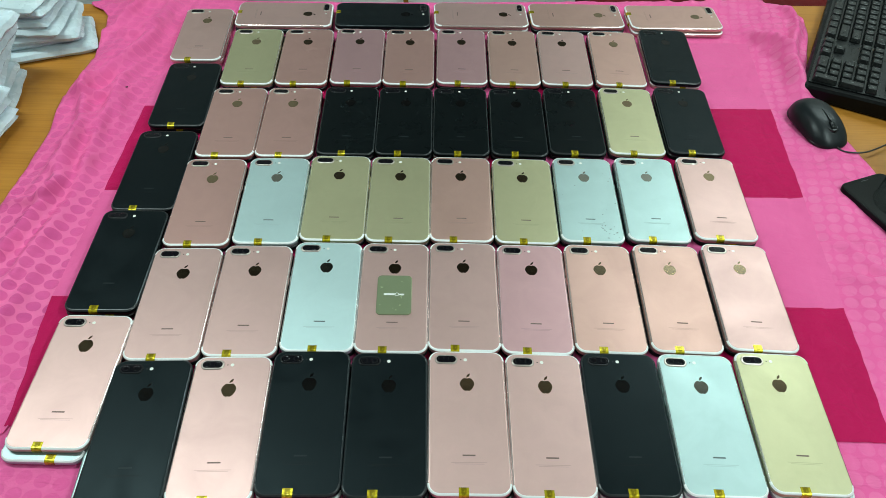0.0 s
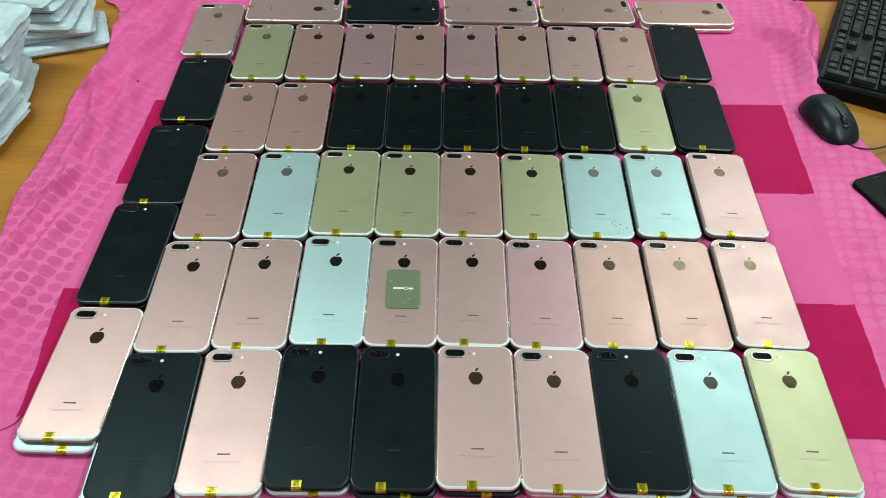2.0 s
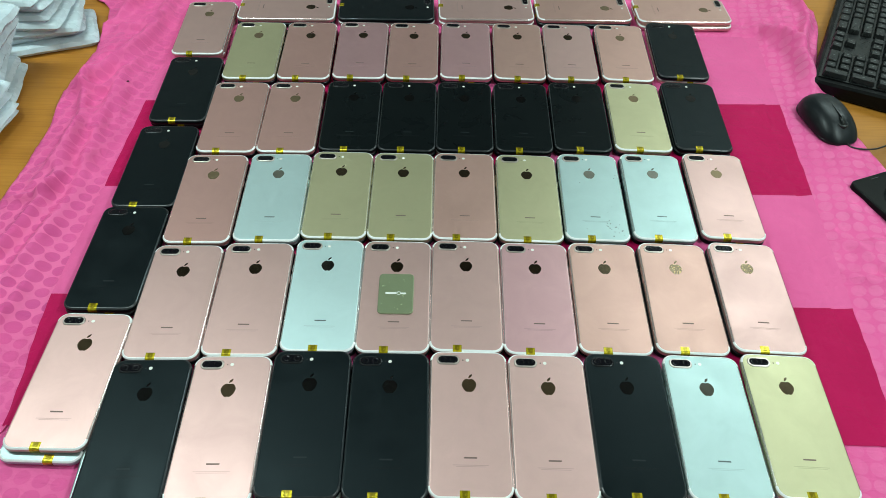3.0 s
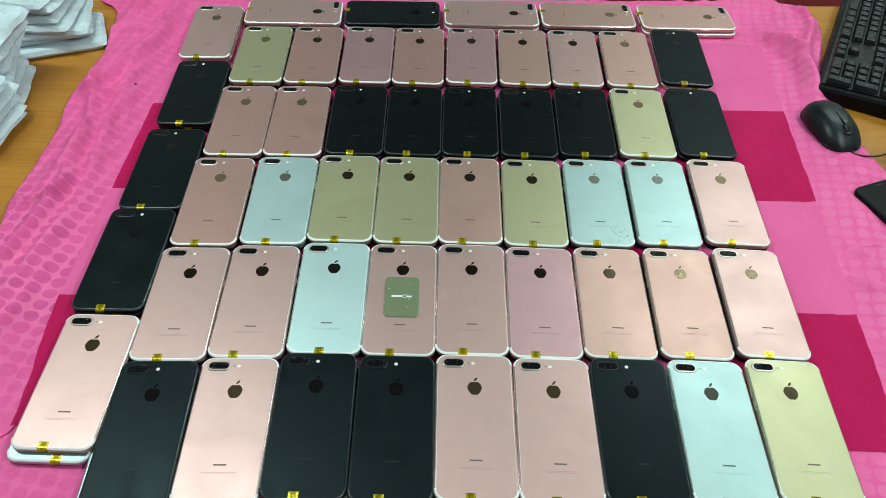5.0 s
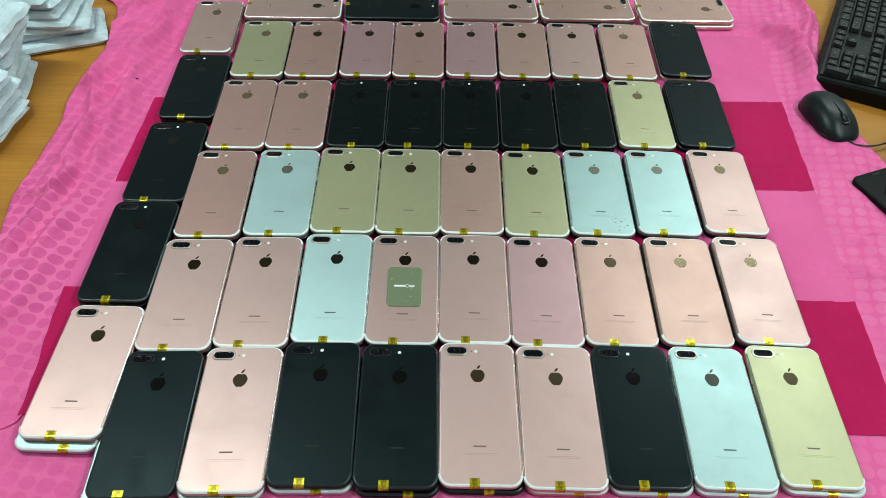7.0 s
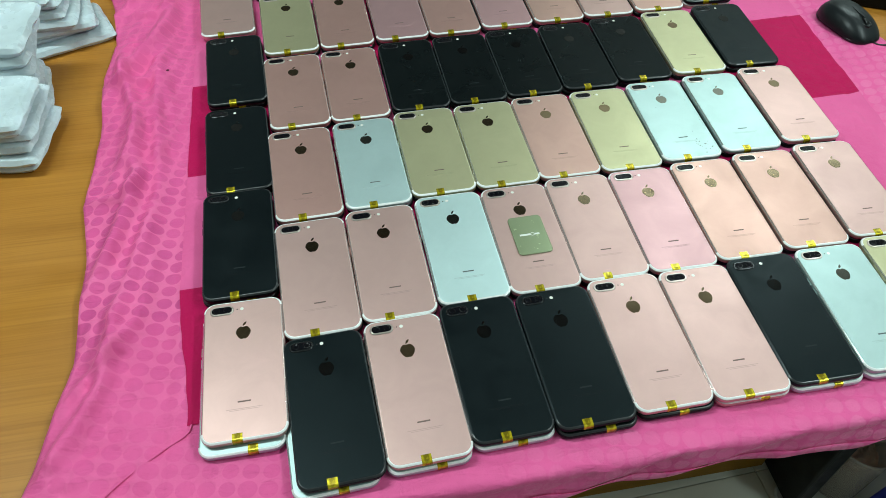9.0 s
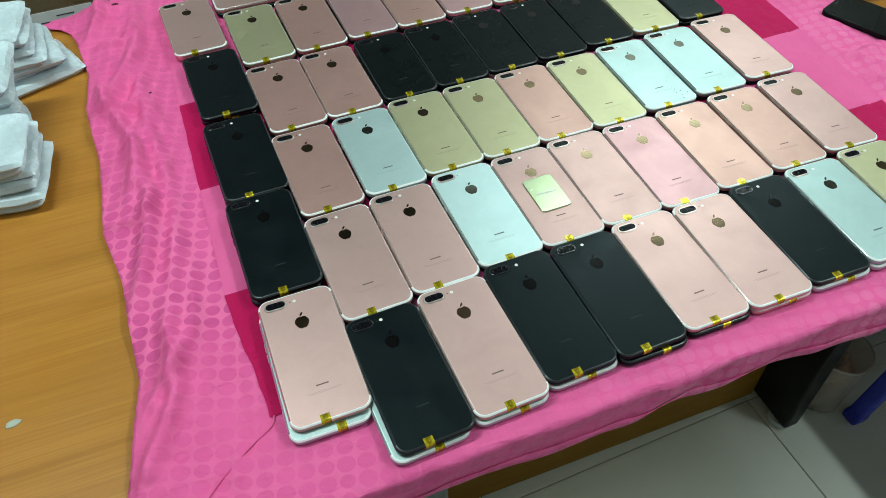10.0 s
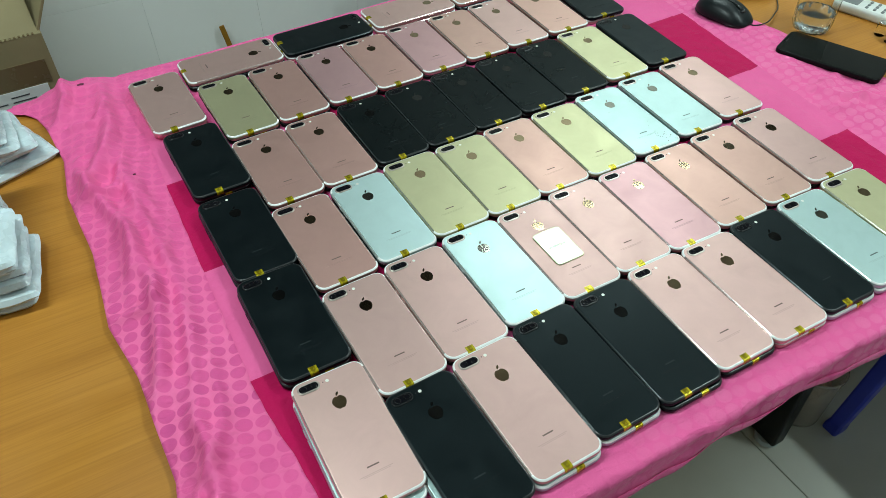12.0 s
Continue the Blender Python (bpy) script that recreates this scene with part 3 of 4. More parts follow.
def fruit_shape():
    """A plain rounded emblem: a two-lobed round, waisted below, and a small leaf-shaped slip above it."""
    b = bmesh.new()
    pts = []
    for i in range(40):
        a = 2 * math.pi * i / 40
        r = 0.0074 * (1 - 0.17 * math.exp(-((a - math.pi / 2) / 0.30) ** 2) - 0.13 * math.exp(-((a - 1.5 * math.pi) / 0.26) ** 2))
        y = r * math.sin(a)
        pts.append((r * math.cos(a) * (0.95 + (0.03 if y > 0 else 0.16 * y / 0.0074)), y * 1.12 - 0.0014))
    leaf = []
    for k in range(16):
        a = 2 * math.pi * k / 16
        u, v = 0.0030 * math.cos(a), 0.0012 * math.sin(a) * (1 - 0.4 * abs(math.cos(a)))
        leaf.append((0.0013 + u * 0.60 - v * 0.80, 0.0092 + u * 0.80 + v * 0.60))
    for shape in (pts, leaf):
        rings([[(x, y + 0.0395, PT - 0.0001) for x, y in shape], [(x, y + 0.0395, PT + 0.00012) for x, y in shape]], bm=b)
    return b


def phone_kind(kind):
    back, band, logo, glass = BACK[kind], BAND[COLOURS[kind][1]], COLOURS[kind][2], COLOURS[kind][3]
    ph = empty("smartphone")
    part("body", slab(PW, PH, PR, PROFILE, 6), back, ph, smooth=True)
    part("front_glass", slab(PW - 0.004, PH - 0.004, PR - 0.002, [(0.0012, -0.0008), (0.0, -0.0002), (0.0, 0.0004)], 5), GLASS_WHITE if glass == "white" else GLASS_DARK, ph, "white front glass" if glass == "white" else "black front glass", True)
    for sign in (1, -1):
        part("antenna_band", rim_strip(sign, [(0.00035, 0.0058), (0.0010, 0.0067), (0.0018, 0.00717), (0.0024, 0.00730)], 0.00018), band, ph, "white plastic antenna band" if band is BAND["white"] else "dark antenna band", True)
    dark = COLOURS[kind][1] == "dark"
    lev = [[(x, y, z) for x, y in outline(PW - 2 * (i - 0.00008), PH - 2 * (i - 0.00008), PR - i, 6)] for i, z in ((0.00035, 0.0058), (0.0010, 0.0067), (0.0018, 0.00715))]
    part("edge_bevel", rings(lev, cap0=False, cap1=False), EDGE_DARK if dark else EDGE[kind], ph, "polished edge with its highlight in the colour", True)
    cx, cy = -PW / 2 + 0.0182, PH / 2 - 0.0112
    bump = part("camera_bump", slab(0.0228, 0.0108, 0.0053, [(-0.0008, PT - 0.0004), (0.0, PT + 0.0006), (0.0006, PT + 0.0010)], 6, (cx, cy)), RING_DARK if dark else RING, ph, "raised metal camera surround", True)
    part("camera_window", slab(0.0200, 0.0082, 0.0040, [(0, PT + 0.0009), (0.0003, PT + 0.0013)], 6, (cx, cy)), LENS, bump, "black camera glass", True)
    for dx in (-0.0052, 0.0052):
        part("lens", lathe([(0.0034, PT + 0.0012), (0.0034, PT + 0.00145), (0.0027, PT + 0.00145), (0.0022, PT + 0.0012)], 16, (cx + dx, cy, 0)), GLASS_DARK, bump, smooth=True)
    part("flash", lathe([(0.0019, PT - 0.0001), (0.0018, PT + 0.00015)], 14, (cx + 0.0196, cy, 0)), FLASH, ph, "pale round flash")
    part("microphone", lathe([(0.0007, PT - 0.0001), (0.0007, PT + 0.0001)], 8, (cx + 0.0150, cy, 0)), CABLE, ph)
    part("emblem", fruit_shape(), LOGO[logo], ph, "polished round emblem")
    part("name_bar", box(-0.0060, 0.0060, -0.0404, -0.0389, PT - 0.0001, PT + 0.00006), PRINT[logo], ph)
    b = box(-0.0165, 0.0165, -0.0472, -0.0466, PT - 0.0001, PT + 0.00006)
    box(-0.0135, 0.0140, -0.0486, -0.0481, PT - 0.0001, PT + 0.00006, bm=b)
    part("fine_print", b, FINE[kind], ph)
    # side buttons
    for x, y0, y1 in ((PW / 2, 0.020, 0.031), (-PW / 2, 0.018, 0.028), (-PW / 2, 0.031, 0.041)):
        part("side_button", box(x - 0.0006, x + 0.0006, y0, y1, 0.0024, 0.0046, 0.0005, 1), back, ph)
    # a strip of tape folded over the lower edge
    prof = [(0.0078, PT + 0.0001), (0.0027, PT + 0.0001), (0.0017, 0.0073), (0.0008, 0.0069), (0.0001, 0.0059), (-0.0002, 0.0046), (-0.0002, 0.0018), (0.0014, -0.0001)]
    lo = [[(x, -PH / 2 + d, z) for x in (-0.0046, 0.0046)] for d, z in prof]
    b = rings(lo, closed=False, cap0=False, cap1=False)
    bmesh.ops.recalc_face_normals(b, faces=b.faces)
    bmesh.ops.solidify(b, geom=b.faces[:], thickness=0.00012)
    part("tape", b, TAPE, ph, "amber tape strip")
    return ph


SAY = {"rose": "rose gold", "mauve": "pinkish rose gold", "peach": "peach rose gold", "copper": "shade-darkened rose gold", "gold": "pale gold", "silver": "silver-white", "frost": "bright silver-white", "black": "matte black", "jet": "deep black"}
KINDS = {k: phone_kind(k) for k in COLOURS}
PHONE_TOP = 0.7700
rng = random.Random(4)
used = set()


def lay(kind, logo_x, logo_y, yaw, tape=None, label="", under=None, slip=(0.0, -0.0015, 0.0), group="stacked phones on the cloth"):
    """One phone, back up, on another; the place is that of its emblem."""
    c = Matrix.Rotation(radians(yaw), 3, "Z") @ Vector((0, -0.0395, 0))
    x, y = logo_x + c.x, logo_y + c.y
    m = pose(x, y, PHONE_TOP - PT, rng.uniform(-0.12, 0.12), rng.uniform(-0.12, 0.12), yaw)
    top = copy_thing(KINDS[kind], m)
    tagged(top, label or SAY[kind] + " smartphone lying back up on another", "smartphone", group)
    low = under or rng.choice(("black", "black", "jet", "rose"))
    ml = pose(x + slip[0], y + slip[1], 0.7548, 0, 0, yaw + slip[2])
    bottom = copy_thing(KINDS[low], ml)
    tagged(bottom, SAY[low] + " smartphone beneath another on the cloth", "smartphone", group)
    for ob, shift in ((top, tape if tape is not None else rng.uniform(-0.012, -0.004)), (bottom, 0.004 + rng.uniform(0.0, 0.007))):
        for ch in ob.children:
            if ch.name.startswith("tape"):
                ch.location.x = shift
    return top


def scuffs(phone, spots):
    """Small grey chips and grime on the back of a scuffed phone."""
    b = bmesh.new()
    for x, y, rad in spots:
        rings([[(x + rad * (1 + 0.3 * math.sin(3 * a + x * 900)) * math.cos(a), y + 0.7 * rad * math.sin(a), PT + zz) for a in (2 * math.pi * k / 8 for k in range(8))] for zz in (-0.0001, 0.00009)], bm=b)
    part("scuff_marks", b, GRIME, phone, "dark grey chips and grime")


def row(letter_y, kinds, xs, unders=None, slips=None):
    for i, k in enumerate(kinds):
        x, y = xs[i], letter_y[i]
        made = lay(k, x, y, -6.5 * x + (0.5 if y < 0.05 else 0.0), under=unders[i] if unders else None, slip=slips[i] if slips else (rng.uniform(-0.001, 0.001), rng.uniform(0.001, 0.003), 0.0))
        if k == "silver" and 0.1 < x < 0.2:
            made["label"] = "scuffed silver-white smartphone with grime near its edge"
            q = random.Random(3)
            scuffs(made, [(q.uniform(0.012, 0.034), q.uniform(-0.072, -0.050), q.uniform(0.0003, 0.0012)) for _ in range(16)] + [(q.uniform(-0.034, 0.036), q.uniform(-0.07, 0.05), q.uniform(0.0002, 0.0007)) for _ in range(14)])


row((-0.020, -0.013, -0.004, -0.004, 0.0, -0.001, 0.002, 0.003, 0.007),
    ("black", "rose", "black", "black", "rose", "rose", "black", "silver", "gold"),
    (-0.314, -0.235, -0.157, -0.078, 0.0, 0.0785, 0.157, 0.237, 0.318),
    ("silver", "silver", "silver", "jet", "jet", "rose", "silver", "silver", "silver"),
    ((-0.006, -0.003, 0.4), (-0.001, -0.0025, 0), (0.001, -0.002, 0), (0.002, -0.003, -0.5), (0.003, -0.002, -0.4), (0.002, 0.0, 0), (0.002, -0.002, 0), (0.001, -0.002, 0), (0.0035, -0.003, -0.6)))
row((0.138, 0.145, 0.153, 0.154, 0.158, 0.157, 0.160, 0.163, 0.167),
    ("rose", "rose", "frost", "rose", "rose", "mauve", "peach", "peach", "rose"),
    (-0.317, -0.238, -0.158, -0.080, -0.002, 0.0765, 0.156, 0.238, 0.321))
row((0.300, 0.306, 0.314, 0.315, 0.318, 0.318, 0.323, 0.327, 0.332),
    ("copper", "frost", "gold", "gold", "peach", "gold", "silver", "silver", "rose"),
    (-0.320, -0.239, -0.160, -0.081, -0.003, 0.077, 0.158, 0.241, 0.325))
row((0.464, 0.468, 0.475, 0.478, 0.481, 0.483, 0.489, 0.493, 0.498),
    ("copper", "copper", "jet", "jet", "jet", "jet", "jet", "gold", "black"),
    (-0.321, -0.242, -0.160, -0.081, -0.002, 0.079, 0.160, 0.243, 0.327))
row((0.632, 0.636, 0.642, 0.644, 0.650, 0.652, 0.655, 0.658, 0.669),
    ("gold", "copper", "mauve", "copper", "mauve", "peach", "rose", "peach", "black"),
    (-0.324, -0.243, -0.161, -0.081, 0.001, 0.083, 0.164, 0.248, 0.335))
for k, x, y, yaw, low, slip in (
        ("rose", -0.415, 0.692, 3.0, "rose", (0.0, 0.007, 0)),
        ("black", -0.401, 0.526, 2.4, "black", (0, 0.002, 0)),
        ("black", -0.3975, 0.357, 2.0, None, (-0.001, 0, 0)),
        ("black", -0.396, 0.199, 1.2, None, (-0.001, 0, 0)),
        ("rose", -0.391, 0.036, 0.3, "silver", (-0.003, -0.008, -0.5))):
    lay(k, x, y, yaw, under=low, slip=slip)
for k, x, y, low, slip in (("rose", -0.293, 0.722, None, (0, -0.001, 0)), ("black", -0.130, 0.731, None, (0, 0, 0)), ("rose", 0.035, 0.741, None, (0, -0.001, 0)),
                           ("peach", 0.198, 0.749, None, (0, -0.001, 0)), ("peach", 0.366, 0.754, "rose", (0.001, -0.004, 0))):
    lay(k, x + 0.0395, y + 0.0016, -87.7, under=low, slip=slip, label=SAY[k] + " smartphone lying crosswise at the desk's far side")
for k in list(KINDS):
    for o in (*KINDS[k].children_recursive, KINDS[k]):
        bpy.data.objects.remove(o)

# a little mirror card on one of the phones
card = tagged(empty("mirror_card", pose(-0.0788, 0.1130, PHONE_TOP + 0.0003, 0, 0, 1.0)), "small sage green mirror card lying on a rose phone", "card")
part("plate", slab(0.0385, 0.0565, 0.0050, [(0, 0.0), (0.0002, 0.0009), (0.0006, 0.0011)], 5), GREEN_CARD, card)
b = box(-0.0115, 0.0005, -0.0012, 0.0014, 0.00105, 0.00118)
box(0.0055, 0.0110, -0.0012, 0.0010, 0.00105, 0.00118, bm=b)
part("name_bar", b, WHITE_INK, card, "white lettering bar")
part("sign_ring", lathe([(0.0024, 0.00105), (0.0024, 0.00118), (0.0017, 0.00118), (0.0017, 0.00105)], 18, (0.0030, 0.0001, 0), False, False), WHITE_INK, card)

# ---- keyboard, mouse and what lies beside them ----
KEYB = pose(0.522, 0.553, TOP + 0.001, 0, 0, -26.8)


def keyboard():
    """Local y runs along its length (away), x from the typist's side across; the number pad is at y = 0."""
    kb = tagged(empty("keyboard", KEYB), "black full-size computer keyboard on the desk beside the cloth", "keyboard")
    L, W = 0.44, 0.155
    b = rings([[(x + W / 2, y + L / 2, z + 0.006 * (x / W + 0.5) if z > 0.005 else z) for x, y in outline(W - 2 * i, L - 2 * i, 0.008, 5)] for i, z in ((0.002, 0.0), (0.0, 0.003), (0.0, 0.018), (0.003, 0.0215))])
    part("case", b, CASE_BLACK, kb, smooth=False)
    part("key_well", box(0.007, 0.142, 0.012, 0.428, 0.0, 0.0012, m=Matrix.Translation((0, 0, 0.0222)) @ Matrix.Rotation(radians(-2.2), 4, "Y")), KEY_BLACK, kb)
    shapes = {}

    def key(u, v, du, dv):
        """u: across from the typist's side, v: along from the pad's end, in key pitches."""
        p = 0.0190
        k = (du, dv)
        if k not in shapes:
            w, h = du * p - 0.0022, dv * p - 0.0022
            bb = rings([[(x - o, y, z) for x, y in outline(w - 2 * i, h - 2 * i, 0.0016, 2)] for i, z, o in ((0, 0.0, 0), (0.0004, 0.003, 0), (0.0022, 0.0085, 0.0004), (0.0030, 0.0088, 0.0004))])
            me = bpy.data.meshes.new("key")
            bb.to_mesh(me)
            bb.free()
            me.materials.append(KEY_BLACK)
            shapes[k] = me
        ob = new("key", shapes[k])
        ob.parent = kb
        x, y = 0.0095 + (u + du / 2) * p, 0.014 + (v + dv / 2) * p
        ob.location = (x, y, 0.0222 + x * 0.038)
        part("legend", box(-0.0022, 0.0010, -0.0008, 0.0008, 0.0086, 0.00895), GREY_PRINT, ob)

    # number pad
    key(0, 2, 1, 2)
    key(0, 1, 1, 1)
    key(0, 0, 2, 1)
    key(2, 0, 2, 1)
    for u in (1, 2, 3, 4):
        for v in (1, 2, 3):
            key(u, v, 1, 1)
    key(4, 0, 1, 1)
    # arrows and the six keys above them
    for v in (4.4, 5.4, 6.4):
        key(0, v, 1, 1)
        key(3, v, 1, 1)
        key(4, v, 1, 1)
        key(5.4, v, 1, 1)
    key(1, 5.4, 1, 1)
    for v in (0, 1, 2, 3):
        key(5.4, v, 1, 1) if v in (1, 2) else None
    # letter block
    for v, dv in ((7.8, 1.5), (9.3, 1.25), (10.55, 1.25), (11.8, 1.25), (13.05, 5.0), (18.05, 1.25), (19.3, 1.25), (20.55, 1.25)):
        key(0, v, 1, dv)
    for u, first in ((1, 2.5), (2, 2.0), (3, 1.5), (4, 2.0)):
        key(u, 7.8, 1, first)
        v = 7.8 + first
        while v < 20.6:
            key(u, v, 1, 1)
            v += 1
    for v in (7.8, 8.8, 9.8, 10.8, 12.3, 13.3, 14.3, 15.3, 16.8, 17.8, 18.8, 19.8):
        key(5.4, v, 1, 1)
    return kb


keyboard()

mouse = tagged(empty("computer_mouse", pose(0.518, 0.464, 0.7570, 0, 0, 191.0)), "matt black wired computer mouse resting on the cloth", "mouse")


def mouse_shell():
    """Local +y is the front with the buttons: a broad round back, steep sides, a blunt front."""
    levels = []
    for k in range(19):
        f = radians(90 * min(k / 18, 0.992))
        s, up = math.cos(f) ** 0.62, math.sin(f) ** 1.15
        ring = []
        for i in range(56):
            a = 2 * math.pi * i / 56
            c, d = math.cos(a), math.sin(a)
            y = math.copysign(abs(d) ** (0.62 if d > 0 else 0.92), d) * 0.0525 * s
            x = math.copysign(abs(c) ** (0.72 if d > 0 else 0.88), c) * 0.0318 * s * (1.0 - 0.09 * y / 0.0525)
            crown = 0.0265 * (1 - 0.16 * (y / 0.0525) - 0.22 * (y / 0.0525) ** 2)
            ring.append((x, y - 0.003 * up, 0.004 + crown * up))
        levels.append(ring)
    return rings(levels)


part("shell", mouse_shell(), MOUSE_PLASTIC, mouse, smooth=True)
part("base_rim", slab(0.0585, 0.1035, 0.026, [(0.003, 0.0), (0.0, 0.0015), (0.0, 0.0042), (0.002, 0.0050)], 8), KEY_BLACK, mouse, "glossy black base", True)
part("wheel_ring", rings([[(x, y + 0.024, z + 0.0232 - 0.12 * (y + 0.006)) for x, y in outline(0.0150 - 2 * i, 0.026 - 2 * i, 0.0074 - i, 6)] for i, z in ((0.0, -0.003), (0.0004, 0.0016), (0.0016, 0.0018), (0.0024, 0.0002))]), KEY_BLACK, mouse, "glossy black surround", True)
b = bmesh.new()
bmesh.ops.create_cone(b, cap_ends=True, segments=24, radius1=0.0085, radius2=0.0085, depth=0.0058, matrix=Matrix.Translation((0, 0.024, 0.0190)) @ Matrix.Rotation(radians(90), 4, "Y"))
part("scroll_wheel", b, KEY_BLACK, mouse, "ribbed rubber wheel", True)
part("button_seam", box(-0.0004, 0.0004, -0.004, 0.022, -0.0012, 0.0009, m=Matrix.Translation((0, 0.000, 0.0302)) @ Matrix.Rotation(radians(-5), 4, "X")), CABLE, mouse)
inv = mouse.matrix_basis.inverted()
curve_tube("cable", [inv @ Vector(p) for p in ((0.528, 0.424, 0.765), (0.531, 0.413, 0.761), (0.542, 0.408, 0.7585), (0.568, 0.408, 0.7585), (0.602, 0.425, 0.7580), (0.640, 0.452, 0.7530), (0.70, 0.52, 0.7522), (0.80, 0.62, 0.7522))], 0.0012, CABLE, mouse)

dark_phone = tagged(empty("smartphone", pose(0.566, 0.2685, 0.7562, 0, 0, 22.5)), "black smartphone lying screen up in a dark case", "smartphone")
part("case", slab(0.077, 0.163, 0.011, [(0.002, 0.0), (0.0, 0.002), (0.0, 0.0080), (0.0012, 0.0092)], 6), CASE_BLACK, dark_phone, "dark rubber case", True)
part("screen", slab(0.0735, 0.1595, 0.0095, [(0.0, 0.0090), (0.0004, 0.0095)], 6), SCREEN, dark_phone, "glossy dark screen", True)
part("earpiece", box(-0.006, 0.006, 0.0745, 0.0755, 0.0094, 0.0096), CABLE, dark_phone)

cup = tagged(empty("plastic_cup", pose(0.628, 0.366, TOP)), "clear plastic cup half full of water on the desk", "cup")
def fluted(profile, flutes=14):
    """Turned walls whose lower part is fluted; profile: (radius, height, depth of the flutes)."""
    seg = flutes * 6
    return rings([[((r + d * math.cos(flutes * a)) * math.cos(a), (r + d * math.cos(flutes * a)) * math.sin(a), z) for a in (2 * math.pi * k / seg for k in range(seg))] for r, z, d in profile])


part("shell", fluted([(0.024, 0.0, 0.0), (0.0285, 0.002, 0.0006), (0.0315, 0.012, 0.0014), (0.0325, 0.030, 0.0010), (0.0335, 0.040, 0.0), (0.0350, 0.078, 0.0), (0.0358, 0.080, 0.0), (0.0352, 0.0815, 0.0), (0.0342, 0.079, 0.0), (0.0327, 0.040, 0.0), (0.0317, 0.030, 0.0010), (0.0306, 0.012, 0.0014), (0.0275, 0.0032, 0.0006), (0.022, 0.0022, 0.0)]), CLEAR, cup, smooth=True)
part("water", fluted([(0.0215, 0.0026, 0.0), (0.0268, 0.0036, 0.0006), (0.0300, 0.012, 0.0013), (0.0312, 0.030, 0.0009), (0.0316, 0.034, 0.0003)]), WATER, cup, "clear water", True)

remote = tagged(empty("remote_control", pose(0.760, 0.335, TOP, 0, 0, 17)), "white plastic remote control with grey keys on the desk", "remote")
part("shell", slab(0.046, 0.150, 0.010, [(0.003, 0.0), (0.0, 0.003), (0.0, 0.013), (0.003, 0.017)], 5), WHITE_PLASTIC, remote, smooth=True)
part("display", box(-0.015, 0.015, 0.035, 0.062, 0.0165, 0.0175, 0.0003, 1), GREY_PRINT, remote)
for r in range(5):
    for c in range(3):
        part("button", slab(0.0085, 0.0055, 0.002, [(0, 0.0165), (0.0006, 0.0185)], 3, ((c - 1) * 0.012, 0.020 - r * 0.014)), GREY_PRINT, remote)

for i, (x, y, r, h) in enumerate(((0.712, 0.292, 0.0085, 0.024), (0.706, 0.268, 0.0085, 0.024), (0.728, 0.275, 0.007, 0.020))):
    vial = tagged(empty("vial", pose(x, y, TOP)), "small clear vial with a metal cap", "vial", "vials beside the remote")
    part("glass", lathe([(r * 0.9, 0.0), (r, 0.002), (r, h * 0.75), (r * 0.7, h * 0.82)], 20), CLEAR, vial, smooth=True)
    part("cap", lathe([(r * 0.85, h * 0.80), (r * 0.88, h), (r * 0.7, h * 1.02)], 20), CHROME, vial, "chrome cap", True)


